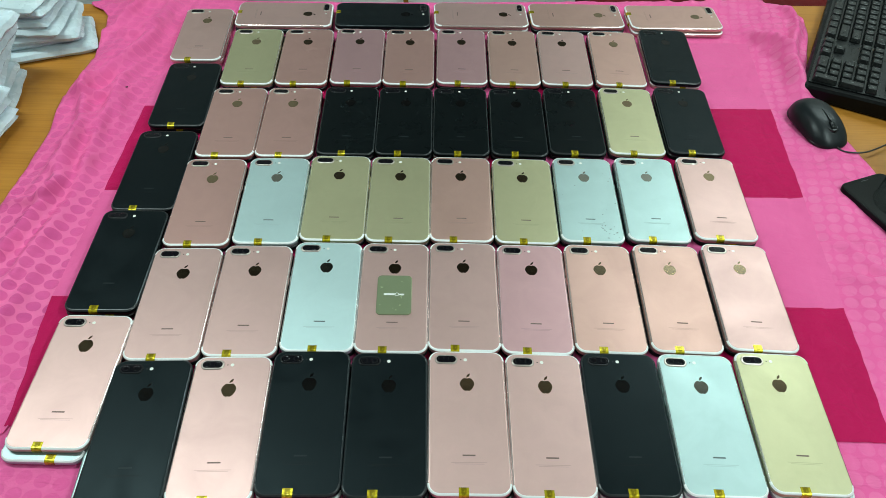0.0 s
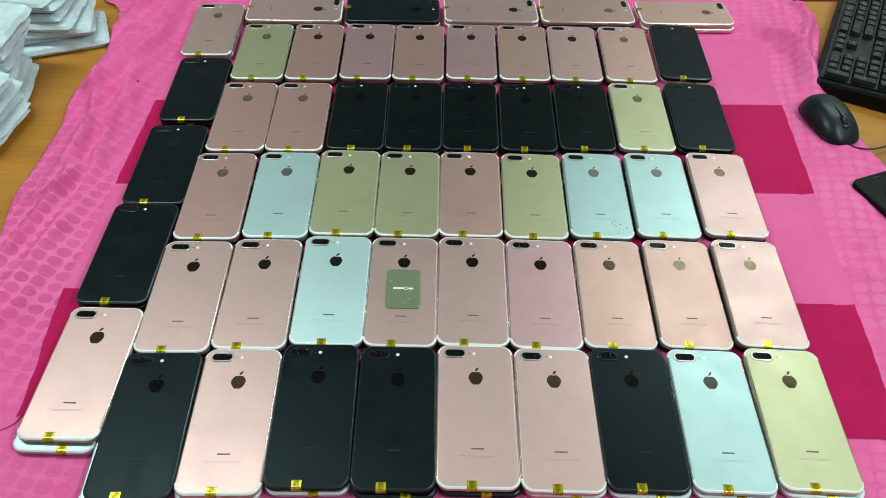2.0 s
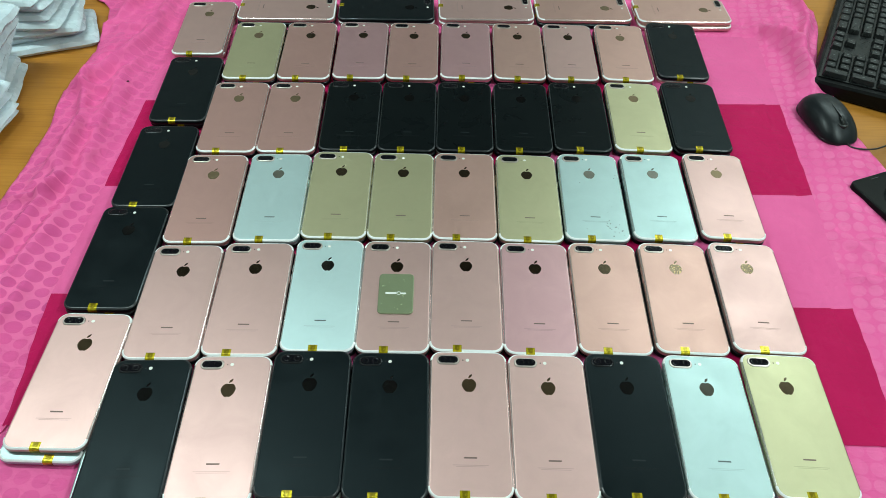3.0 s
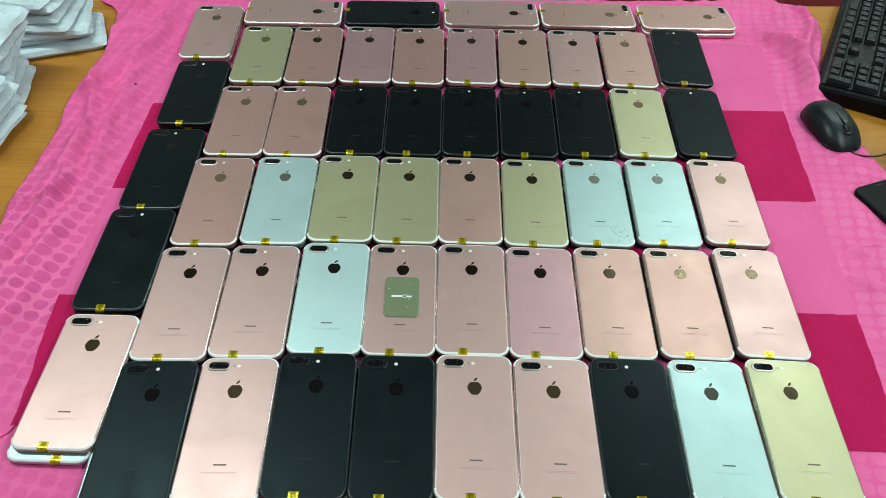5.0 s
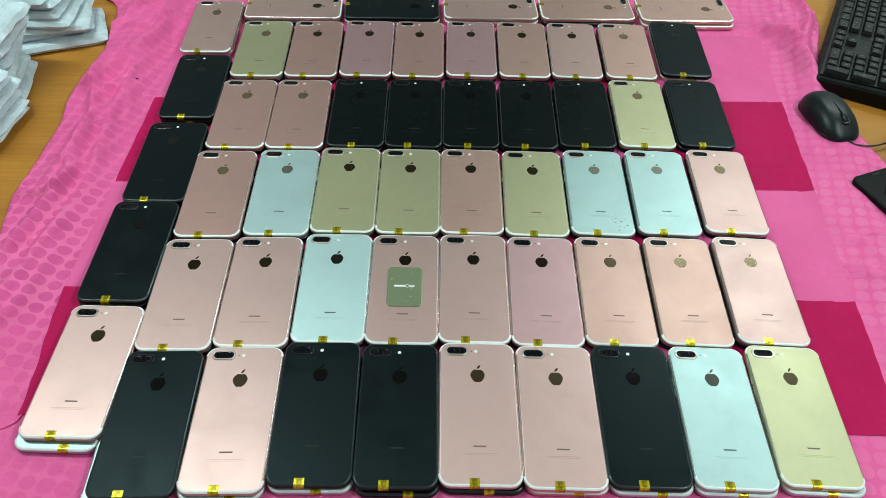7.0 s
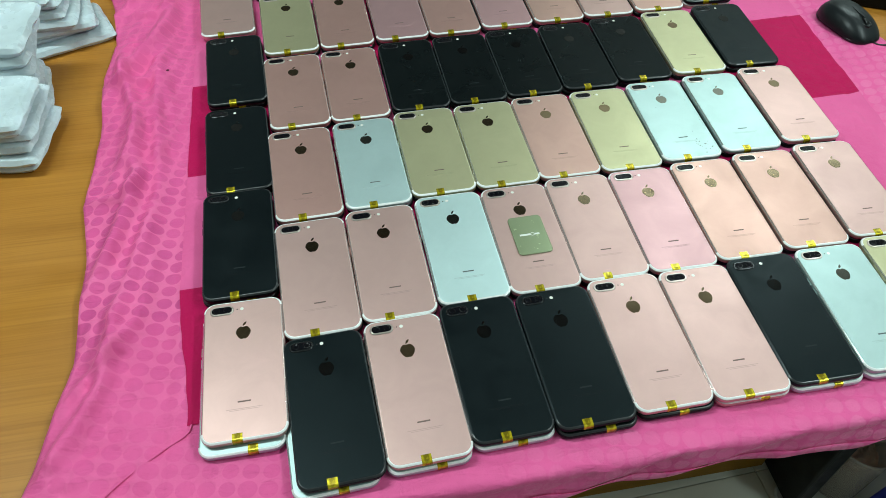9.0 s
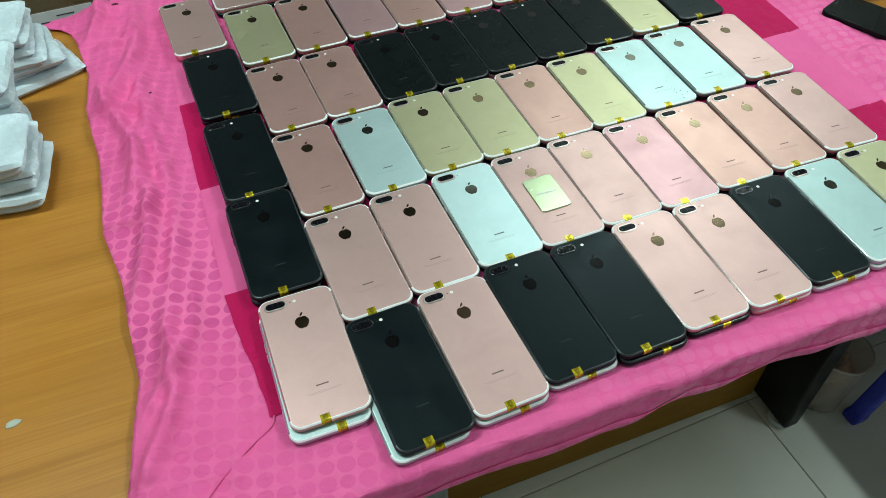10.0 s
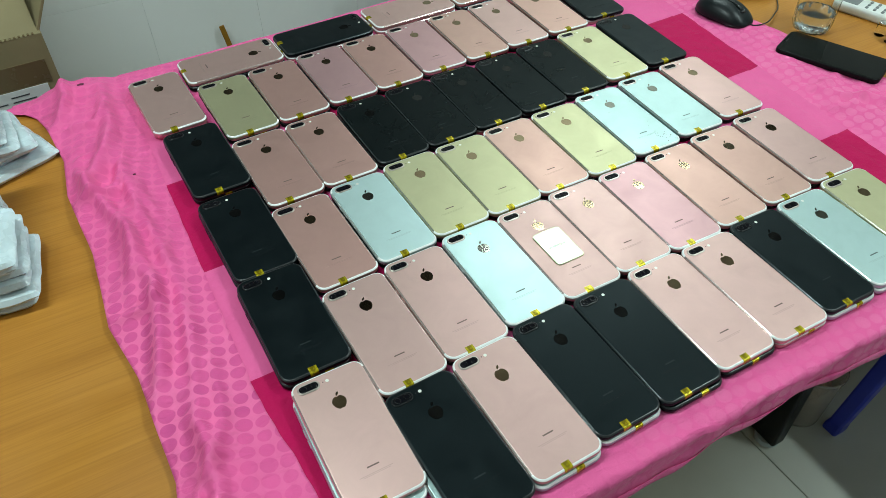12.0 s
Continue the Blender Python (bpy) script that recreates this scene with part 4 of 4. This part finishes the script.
# ---- foam pouches on the desk ----
def pouch(name_label, x, y, z, w, l, t, yaw, tip=(0, 0), seed=0, label_sheet=False):
    """A soft padded sleeve with a closed mouth, slightly crumpled; l runs along local x."""
    p = tagged(empty("foam_pouch", pose(x, y, z, tip[0], tip[1], yaw)), name_label, "pouch", "foam pouches piled on the desk")
    N, M = 44, 30
    b = bmesh.new()
    for side in (1, -1):
        grid = []
        for i in range(N + 1):
            line = []
            for j in range(M + 1):
                u, v = i / N * 2 - 1, j / M * 2 - 1
                # a flat filled middle and a thin loose margin
                edge = max((1 - abs(u / 0.985) ** 20) * (1 - abs(v / 0.98) ** 16), 0.0) if abs(u) < 0.985 and abs(v) < 0.98 else 0.0
                hh = t / 2 * edge ** 0.42 * (0.93 + 0.10 * noise.noise(Vector((u * 1.8 + seed * 3.1, v * 1.6, side * 4.0)))) + 0.0008 * (1 - abs(u) ** 12) * (1 - abs(v) ** 12)
                loose = 0.0022 * (1 - edge) * noise.noise(Vector((u * 3.5 + seed * 2.3, v * 3.0 - seed, 9))) + 0.0012 * noise.noise(Vector((u * 2 + seed, v * 2 - seed, 5)))
                crease = 0.0010 * edge * abs(noise.noise(Vector((u * 5 + v * 3 + seed * 5.1, v * 2.2 - u, side * 2.0))))
                px = u * l / 2 * (1 + 0.02 * noise.noise(Vector((v * 2.2, seed, 1)))) * (1 - 0.025 * abs(v) ** 9)
                py = v * w / 2 * (1 + 0.04 * noise.noise(Vector((u * 2.2, seed, 2)))) * (1 - 0.035 * abs(u) ** 10)
                zc = t / 2 + loose
                line.append(b.verts.new((px, py, zc + side * (hh - crease))))
            grid.append(line)
        for i in range(N):
            for j in range(M):
                f = (grid[i][j], grid[i + 1][j], grid[i + 1][j + 1], grid[i][j + 1])
                b.faces.new(f if side > 0 else f[::-1])
    bmesh.ops.remove_doubles(b, verts=b.verts, dist=0.00004)
    bmesh.ops.recalc_face_normals(b, faces=b.faces)
    for e in b.edges:
        e.smooth = len(e.link_faces) < 2 or e.calc_face_angle() < 0.55
    part("sleeve", b, FOAM, p, smooth=True)
    if label_sheet:
        part("label_sheet", box(-l * 0.2, l * 0.25, -w * 0.36, w * 0.36, t + 0.0006, t + 0.0010), PAPER, p, "printed paper label")
        bb = bmesh.new()
        for k in range(9):
            y0 = -w * 0.30 + k * w * 0.065
            box(-l * 0.16, l * (0.05 + 0.15 * ((k * 7) % 5) / 5), y0, y0 + w * 0.028, t + 0.0009, t + 0.0012, bm=bb)
        part("print_bars", bb, INK, p, "unreadable dark print")
    return p


PLAIN = "bluish-white translucent foam pouch in a loose pile"
prng = random.Random(9)
# flat pile nearest the cloth's front
z = TOP
for i in range(6):
    pouch(PLAIN, -0.730 + prng.uniform(-0.010, 0.008), 0.398 + prng.uniform(-0.006, 0.006), z, 0.116 - 0.002 * i + prng.uniform(-0.004, 0.004), 0.200 + prng.uniform(-0.008, 0.008), 0.0135, prng.uniform(-7, 6), (prng.uniform(-1.5, 1.5), 0), seed=i)
    z += 0.0116
# pouches leaning between the two piles
pouch(PLAIN, -0.735, 0.482, TOP, 0.10, 0.185, 0.017, 12, (0, 0), 11)
pouch(PLAIN, -0.738, 0.476, TOP + 0.017, 0.10, 0.185, 0.017, 10, (0, 0), 12)
for i in range(4):
    pouch(PLAIN, -0.745 + 0.004 * i, 0.486 + 0.010 * i, TOP + 0.036 + 0.0165 * i, 0.105, 0.19, 0.018, 14 - 7 * i, (4, 0), 20 + i, label_sheet=(i == 3))
# far pile, fanned out
z = TOP
for i in range(7):
    pouch(PLAIN, -0.690 - 0.007 * i + prng.uniform(-0.010, 0.006), 0.634 + 0.004 * i + prng.uniform(-0.008, 0.008), z, 0.108, 0.205, 0.0145, 24 - 5.5 * i + prng.uniform(-5, 5), (prng.uniform(-2, 2), 0), 31 + i, label_sheet=(i == 6))
    z += 0.0125

# ---- bits on the bare desk ----
def blob(name, label, x, y, rx, ry, yaw, mat):
    b = bmesh.new()
    lev = []
    for s, z in ((1.0, 0.0), (0.9, 0.0006), (0.5, 0.0012)):
        lev.append([(rx * s * math.cos(a) * (1 + 0.15 * math.sin(3 * a + x * 90)), ry * s * math.sin(a), z) for a in (2 * math.pi * k / 16 for k in range(16))])
    ob = part(name, rings(lev), mat, smooth=True)
    ob.matrix_basis = pose(x, y, TOP, 0, 0, yaw)
    return tagged(ob, label, "glue spot")


blob("glue_spot", "dried grey glue spot on the wood desk", -0.672, 0.035, 0.0075, 0.0045, 10, GUM)
blob("glue_spot", "round dried pale glue dot on the desk", -0.6555, -0.070, 0.0045, 0.0045, 0, GUM)
blob("glue_spot", "round dried pale glue dot on the desk", -0.6570, -0.082, 0.0042, 0.0042, 0, GUM)
b = bmesh.new()
arc = [(math.radians(a), 0.016) for a in range(120, 245, 12)]
rings([[(r * math.cos(a) + o * math.cos(a), r * math.sin(a) + o * math.sin(a), zz) for a, r in arc] for o, zz in ((-0.001, 0.0), (-0.0007, 0.0007), (0.0007, 0.0007), (0.001, 0.0))], closed=False, cap0=False, cap1=False, bm=b)
bmesh.ops.recalc_face_normals(b, faces=b.faces)
streak = part("glue_streak", b, GUM)
streak.matrix_basis = pose(-0.657, -0.074, TOP + 0.0002)
tagged(streak, "curved dried pale glue streak on the desk", "glue spot")

# ---- behind and beneath the desk ----
carton = tagged(empty("cardboard_box", pose(-0.548, 0.935, 0, 0, 0, 3)), "open brown cardboard box with a printed label and raised flaps", "box")
W, D, Hh = 0.46, 0.34, 0.785
for x0, x1, y0, y1 in ((-W, 0, 0, 0.005), (-W, 0, D - 0.005, D), (-W, -W + 0.005, 0.0055, D - 0.0055), (-0.005, 0, 0.0055, D - 0.0055)):
    part("side", box(x0, x1, y0, y1, 0.0, Hh, 0.001, 1), CARD_BOARD, carton)
part("bottom", box(-W + 0.006, -0.006, 0.006, D - 0.006, 0.002, 0.008), CARD_BOARD, carton)
part("flap", box(-W + 0.004, -0.004, 0, 0.005, 0, 0.15, 0.001, 1, m=Matrix.Translation((0, D - 0.004, Hh)) @ Matrix.Rotation(radians(-14), 4, "X")), CARD_BOARD, carton, "raised back flap")
part("flap", box(0, 0.005, 0.01, D - 0.01, 0, 0.16, 0.001, 1, m=Matrix.Translation((-0.006, 0, Hh)) @ Matrix.Rotation(radians(28), 4, "Y")), CARD_BOARD, carton, "raised side flap")
b = bmesh.new()
for k in range(64):
    box(-W + 0.004 + k * 0.007, -W + 0.0075 + k * 0.007, -0.0008, 0.0055, Hh, Hh + 0.0013, bm=b)
part("torn_edge", b, CARD_DARK, carton, "torn corrugated edge")
part("packing_tape", box(-W + 0.01, -0.012, -0.0012, -0.0002, Hh - 0.085, Hh - 0.045), CARD_DARK, carton, "brown packing tape")
part("flap", box(-W + 0.004, -0.004, 0, 0.15, 0, 0.005, 0.001, 1, m=Matrix.Translation((0, 0.0065, Hh - 0.006)) @ Matrix.Rotation(radians(34), 4, "X")), CARD_BOARD, carton, "front flap folded inwards")
part("label_sheet", box(-0.250, -0.022, -0.0014, -0.0003, Hh - 0.165, Hh - 0.088), PAPER, carton, "printed shipping label")
b = bmesh.new()
for k in range(7):
    box(-0.148, -0.148 + 0.02 + 0.035 * ((k * 3) % 4) / 3, -0.0018, -0.0012, Hh - 0.100 - k * 0.009, Hh - 0.0978 - k * 0.009, bm=b)
    box(-0.240, -0.240 + 0.03 + 0.04 * ((k * 5) % 3) / 2, -0.0018, -0.0012, Hh - 0.100 - k * 0.009, Hh - 0.0978 - k * 0.009, bm=b)
    box(-0.085, -0.085 + 0.03 + 0.025 * ((k * 5) % 4) / 3, -0.0018, -0.0012, Hh - 0.100 - k * 0.009, Hh - 0.0978 - k * 0.009, bm=b)
part("print_bars", b, INK, carton, "unreadable dark print")
second = tagged(empty("cardboard_box", pose(-0.60, 1.30, 0, 0, 0, -2)), "closed brown cardboard box behind an open one", "box")
part("body", box(-0.5, 0, 0, 0.28, 0, 0.92, 0.003), CARD_BOARD, second)
part("packing_tape", box(-0.28, -0.22, -0.001, 0.281, 0.80, 0.9212), CARD_DARK, second)

plank = tagged(part("plank", box(-0.007, 0.007, -0.004, 0.004, 0, 0.392, 0.001, 1, m=Matrix.Rotation(radians(-8), 4, "X") @ Matrix.Rotation(radians(-9), 4, "Y")), PANEL_WOOD), "narrow brown wooden slat leaning on the tiled wall", "slat")
plank.matrix_basis = pose(-0.075, 1.548, 0.002)

crate = tagged(empty("red_crate", pose(0.62, 1.22, 0)), "dark red plastic crate behind the desk", "crate")
for x0, x1, y0, y1 in ((-0.30, 0.30, -0.17, -0.155), (-0.30, 0.30, 0.155, 0.17), (-0.30, -0.285, -0.1545, 0.1545), (0.285, 0.30, -0.1545, 0.1545)):
    part("side", box(x0, x1, y0, y1, 0.0, 0.56, 0.003), RED, crate)
part("bottom", box(-0.284, 0.284, -0.154, 0.154, 0.004, 0.016), RED, crate)
part("rim", slab(0.62, 0.36, 0.012, [(0.0, 0.545), (0.0, 0.575), (0.02, 0.575)], 4), RED, crate)

stool = tagged(empty("plastic_stool", pose(0.80, -0.16, 0)), "blue plastic stool standing on the tiled floor", "stool")
part("seat", slab(0.30, 0.30, 0.03, [(0.006, 0.415), (0, 0.42), (0, 0.44), (0.008, 0.45)], 5), BLUE, stool, smooth=True)
for sx, sy in ((-1, 1), (1, 1), (-1, -1), (1, -1)):
    def foot_ring(s, z, f):
        return [(sx * f + x, sy * f * 0.9 + y, z) for x, y in outline(s, s, s * 0.18, 3)]
    part("leg", rings([foot_ring(0.034, 0.0, 0.165), foot_ring(0.036, 0.012, 0.164), foot_ring(0.031, 0.03, 0.162), foot_ring(0.036, 0.418, 0.135)]), BLUE, stool)

scrap = tagged(empty("tape_scrap", pose(0.106, -0.021, 0.0002, 0, 0, 35)), "small crumpled scrap of amber tape on the floor tiles", "scrap")
part("strip", rings([[(-0.005, -0.0025, 0.0003), (0.006, -0.002, 0.0003), (0.0055, 0.003, 0.0003), (-0.005, 0.0025, 0.0003)], [(-0.0045, -0.002, 0.001), (0.005, -0.002, 0.002), (0.005, 0.0025, 0.0008), (-0.004, 0.002, 0.0015)]]), TAPE, scrap)

tub = tagged(empty("waste_tub", pose(0.600, 0.062, 0)), "cloudy plastic tub of crumpled rubbish on the floor", "tub")
part("shell", lathe([(0.046, 0.0), (0.049, 0.004), (0.054, 0.150), (0.057, 0.152), (0.057, 0.160), (0.0550, 0.160), (0.0525, 0.15), (0.0470, 0.006)], 36), TUB_PLASTIC, tub, "clear plastic wall with a rolled rim", True)
b = bmesh.new()
bmesh.ops.create_icosphere(b, subdivisions=4, radius=1.0)
for vtx in b.verts:
    p = vtx.co.copy()
    k = 1 + 0.16 * noise.noise(p * 3.1) + 0.10 * noise.noise(p * 7.3)
    zz = p.z * k
    vtx.co = (p.x * 0.0445 * min(k, 1.03), p.y * 0.0445 * min(k, 1.03), 0.075 + zz * 0.064)
part("rubbish", b, RUBBISH, tub, "crumpled brownish rubbish")

drawer = tagged(empty("drawer_unit", pose(0.80, 0.20, 0)), "black drawer pedestal under the desk", "drawer unit")
part("body", box(0, 0.40, 0, 0.5, 0.02, 0.55, 0.004), BLACK_PANEL, drawer)
for k in range(3):
    fr = part("drawer_front", box(0.006, 0.394, -0.018, -0.001, 0.03 + k * 0.173, 0.195 + k * 0.173, 0.002), BLACK_PANEL, drawer)
    part("handle", box(0.14, 0.26, -0.032, -0.0185, 0.13 + k * 0.173, 0.142 + k * 0.173, 0.003), STEEL, fr, "grey steel handle")
for x in (0.04, 0.36):
    for y in (0.05, 0.45):
        part("foot", lathe([(0.02, 0.0), (0.02, 0.0205)], 16, (x, y, 0)), RUBBER, drawer)

# ---- lamp fittings ----
for at, watts, turn in TUBES:
    fit = tagged(empty("tube_lamp", pose(*at, 0, 0, turn)), "white fluorescent batten lamp, unseen overhead", "lamp", "fluorescent lamps")
    part("housing", box(-0.62, 0.62, -0.03, 0.03, 0.012, 0.055, 0.004), WHITE_PLASTIC, fit)
    b = bmesh.new()
    bmesh.ops.create_cone(b, cap_ends=True, segments=20, radius1=0.013, radius2=0.013, depth=1.19, matrix=Matrix.Translation((0, 0, -0.008)) @ Matrix.Rotation(radians(90), 4, "Y"))
    part("tube", b, TUBE, fit, "glowing glass tube", True)
    for s in (-1, 1):
        part("socket", box(s * 0.60 - 0.006, s * 0.60 + 0.006, -0.016, 0.016, -0.024, 0.0115, 0.002), WHITE_PLASTIC, fit)
        part("hanger", box(s * 0.45 - 0.004, s * 0.45 + 0.004, -0.004, 0.004, 0.0555, 2.8 - at[2]), STEEL, fit)

# ---- tiles ----
me = bpy.data.meshes.new("tile")
b = box(-0.2991, 0.2991, -0.2991, 0.2991, -0.0079, 0.0, 0.0012, 1)
b.to_mesh(me)
b.free()
me.materials.append(FLOOR_TILE)
turn = Matrix.Rotation(radians(2.0), 3, "Z")
for i in range(-7, 6):
    for j in range(-7, 5):
        c = turn @ Vector(((i + 0.5) * 0.6, (j + 0.5) * 0.6, 0)) + Vector((0.458, 0.100, 0))
        if -2.82 < c.x < 3.02 and -2.92 < c.y < WALL_Y + 0.32:
            t = new("tile", me)
            t.parent = floor
            t.matrix_basis = pose(c.x, c.y, 0, 0, 0, 2.0)
me = bpy.data.meshes.new("tile")
b = box(-0.1497, 0.1497, 0.0, 0.0024, -0.2997, 0.2997, 0.0003, 1)
b.to_mesh(me)
b.free()
me.materials.append(WALL_TILE)
for i in range(17):
    for k in range(5):
        x, zc = -2.27 + 0.3 * i, 0.21 + 0.6 * k
        if k > 1:
            break
        if zc + 0.3 < 2.8:
            t = new("tile", me)
            t.parent = wall_north
            t.matrix_basis = pose(x, WALL_Y, zc)
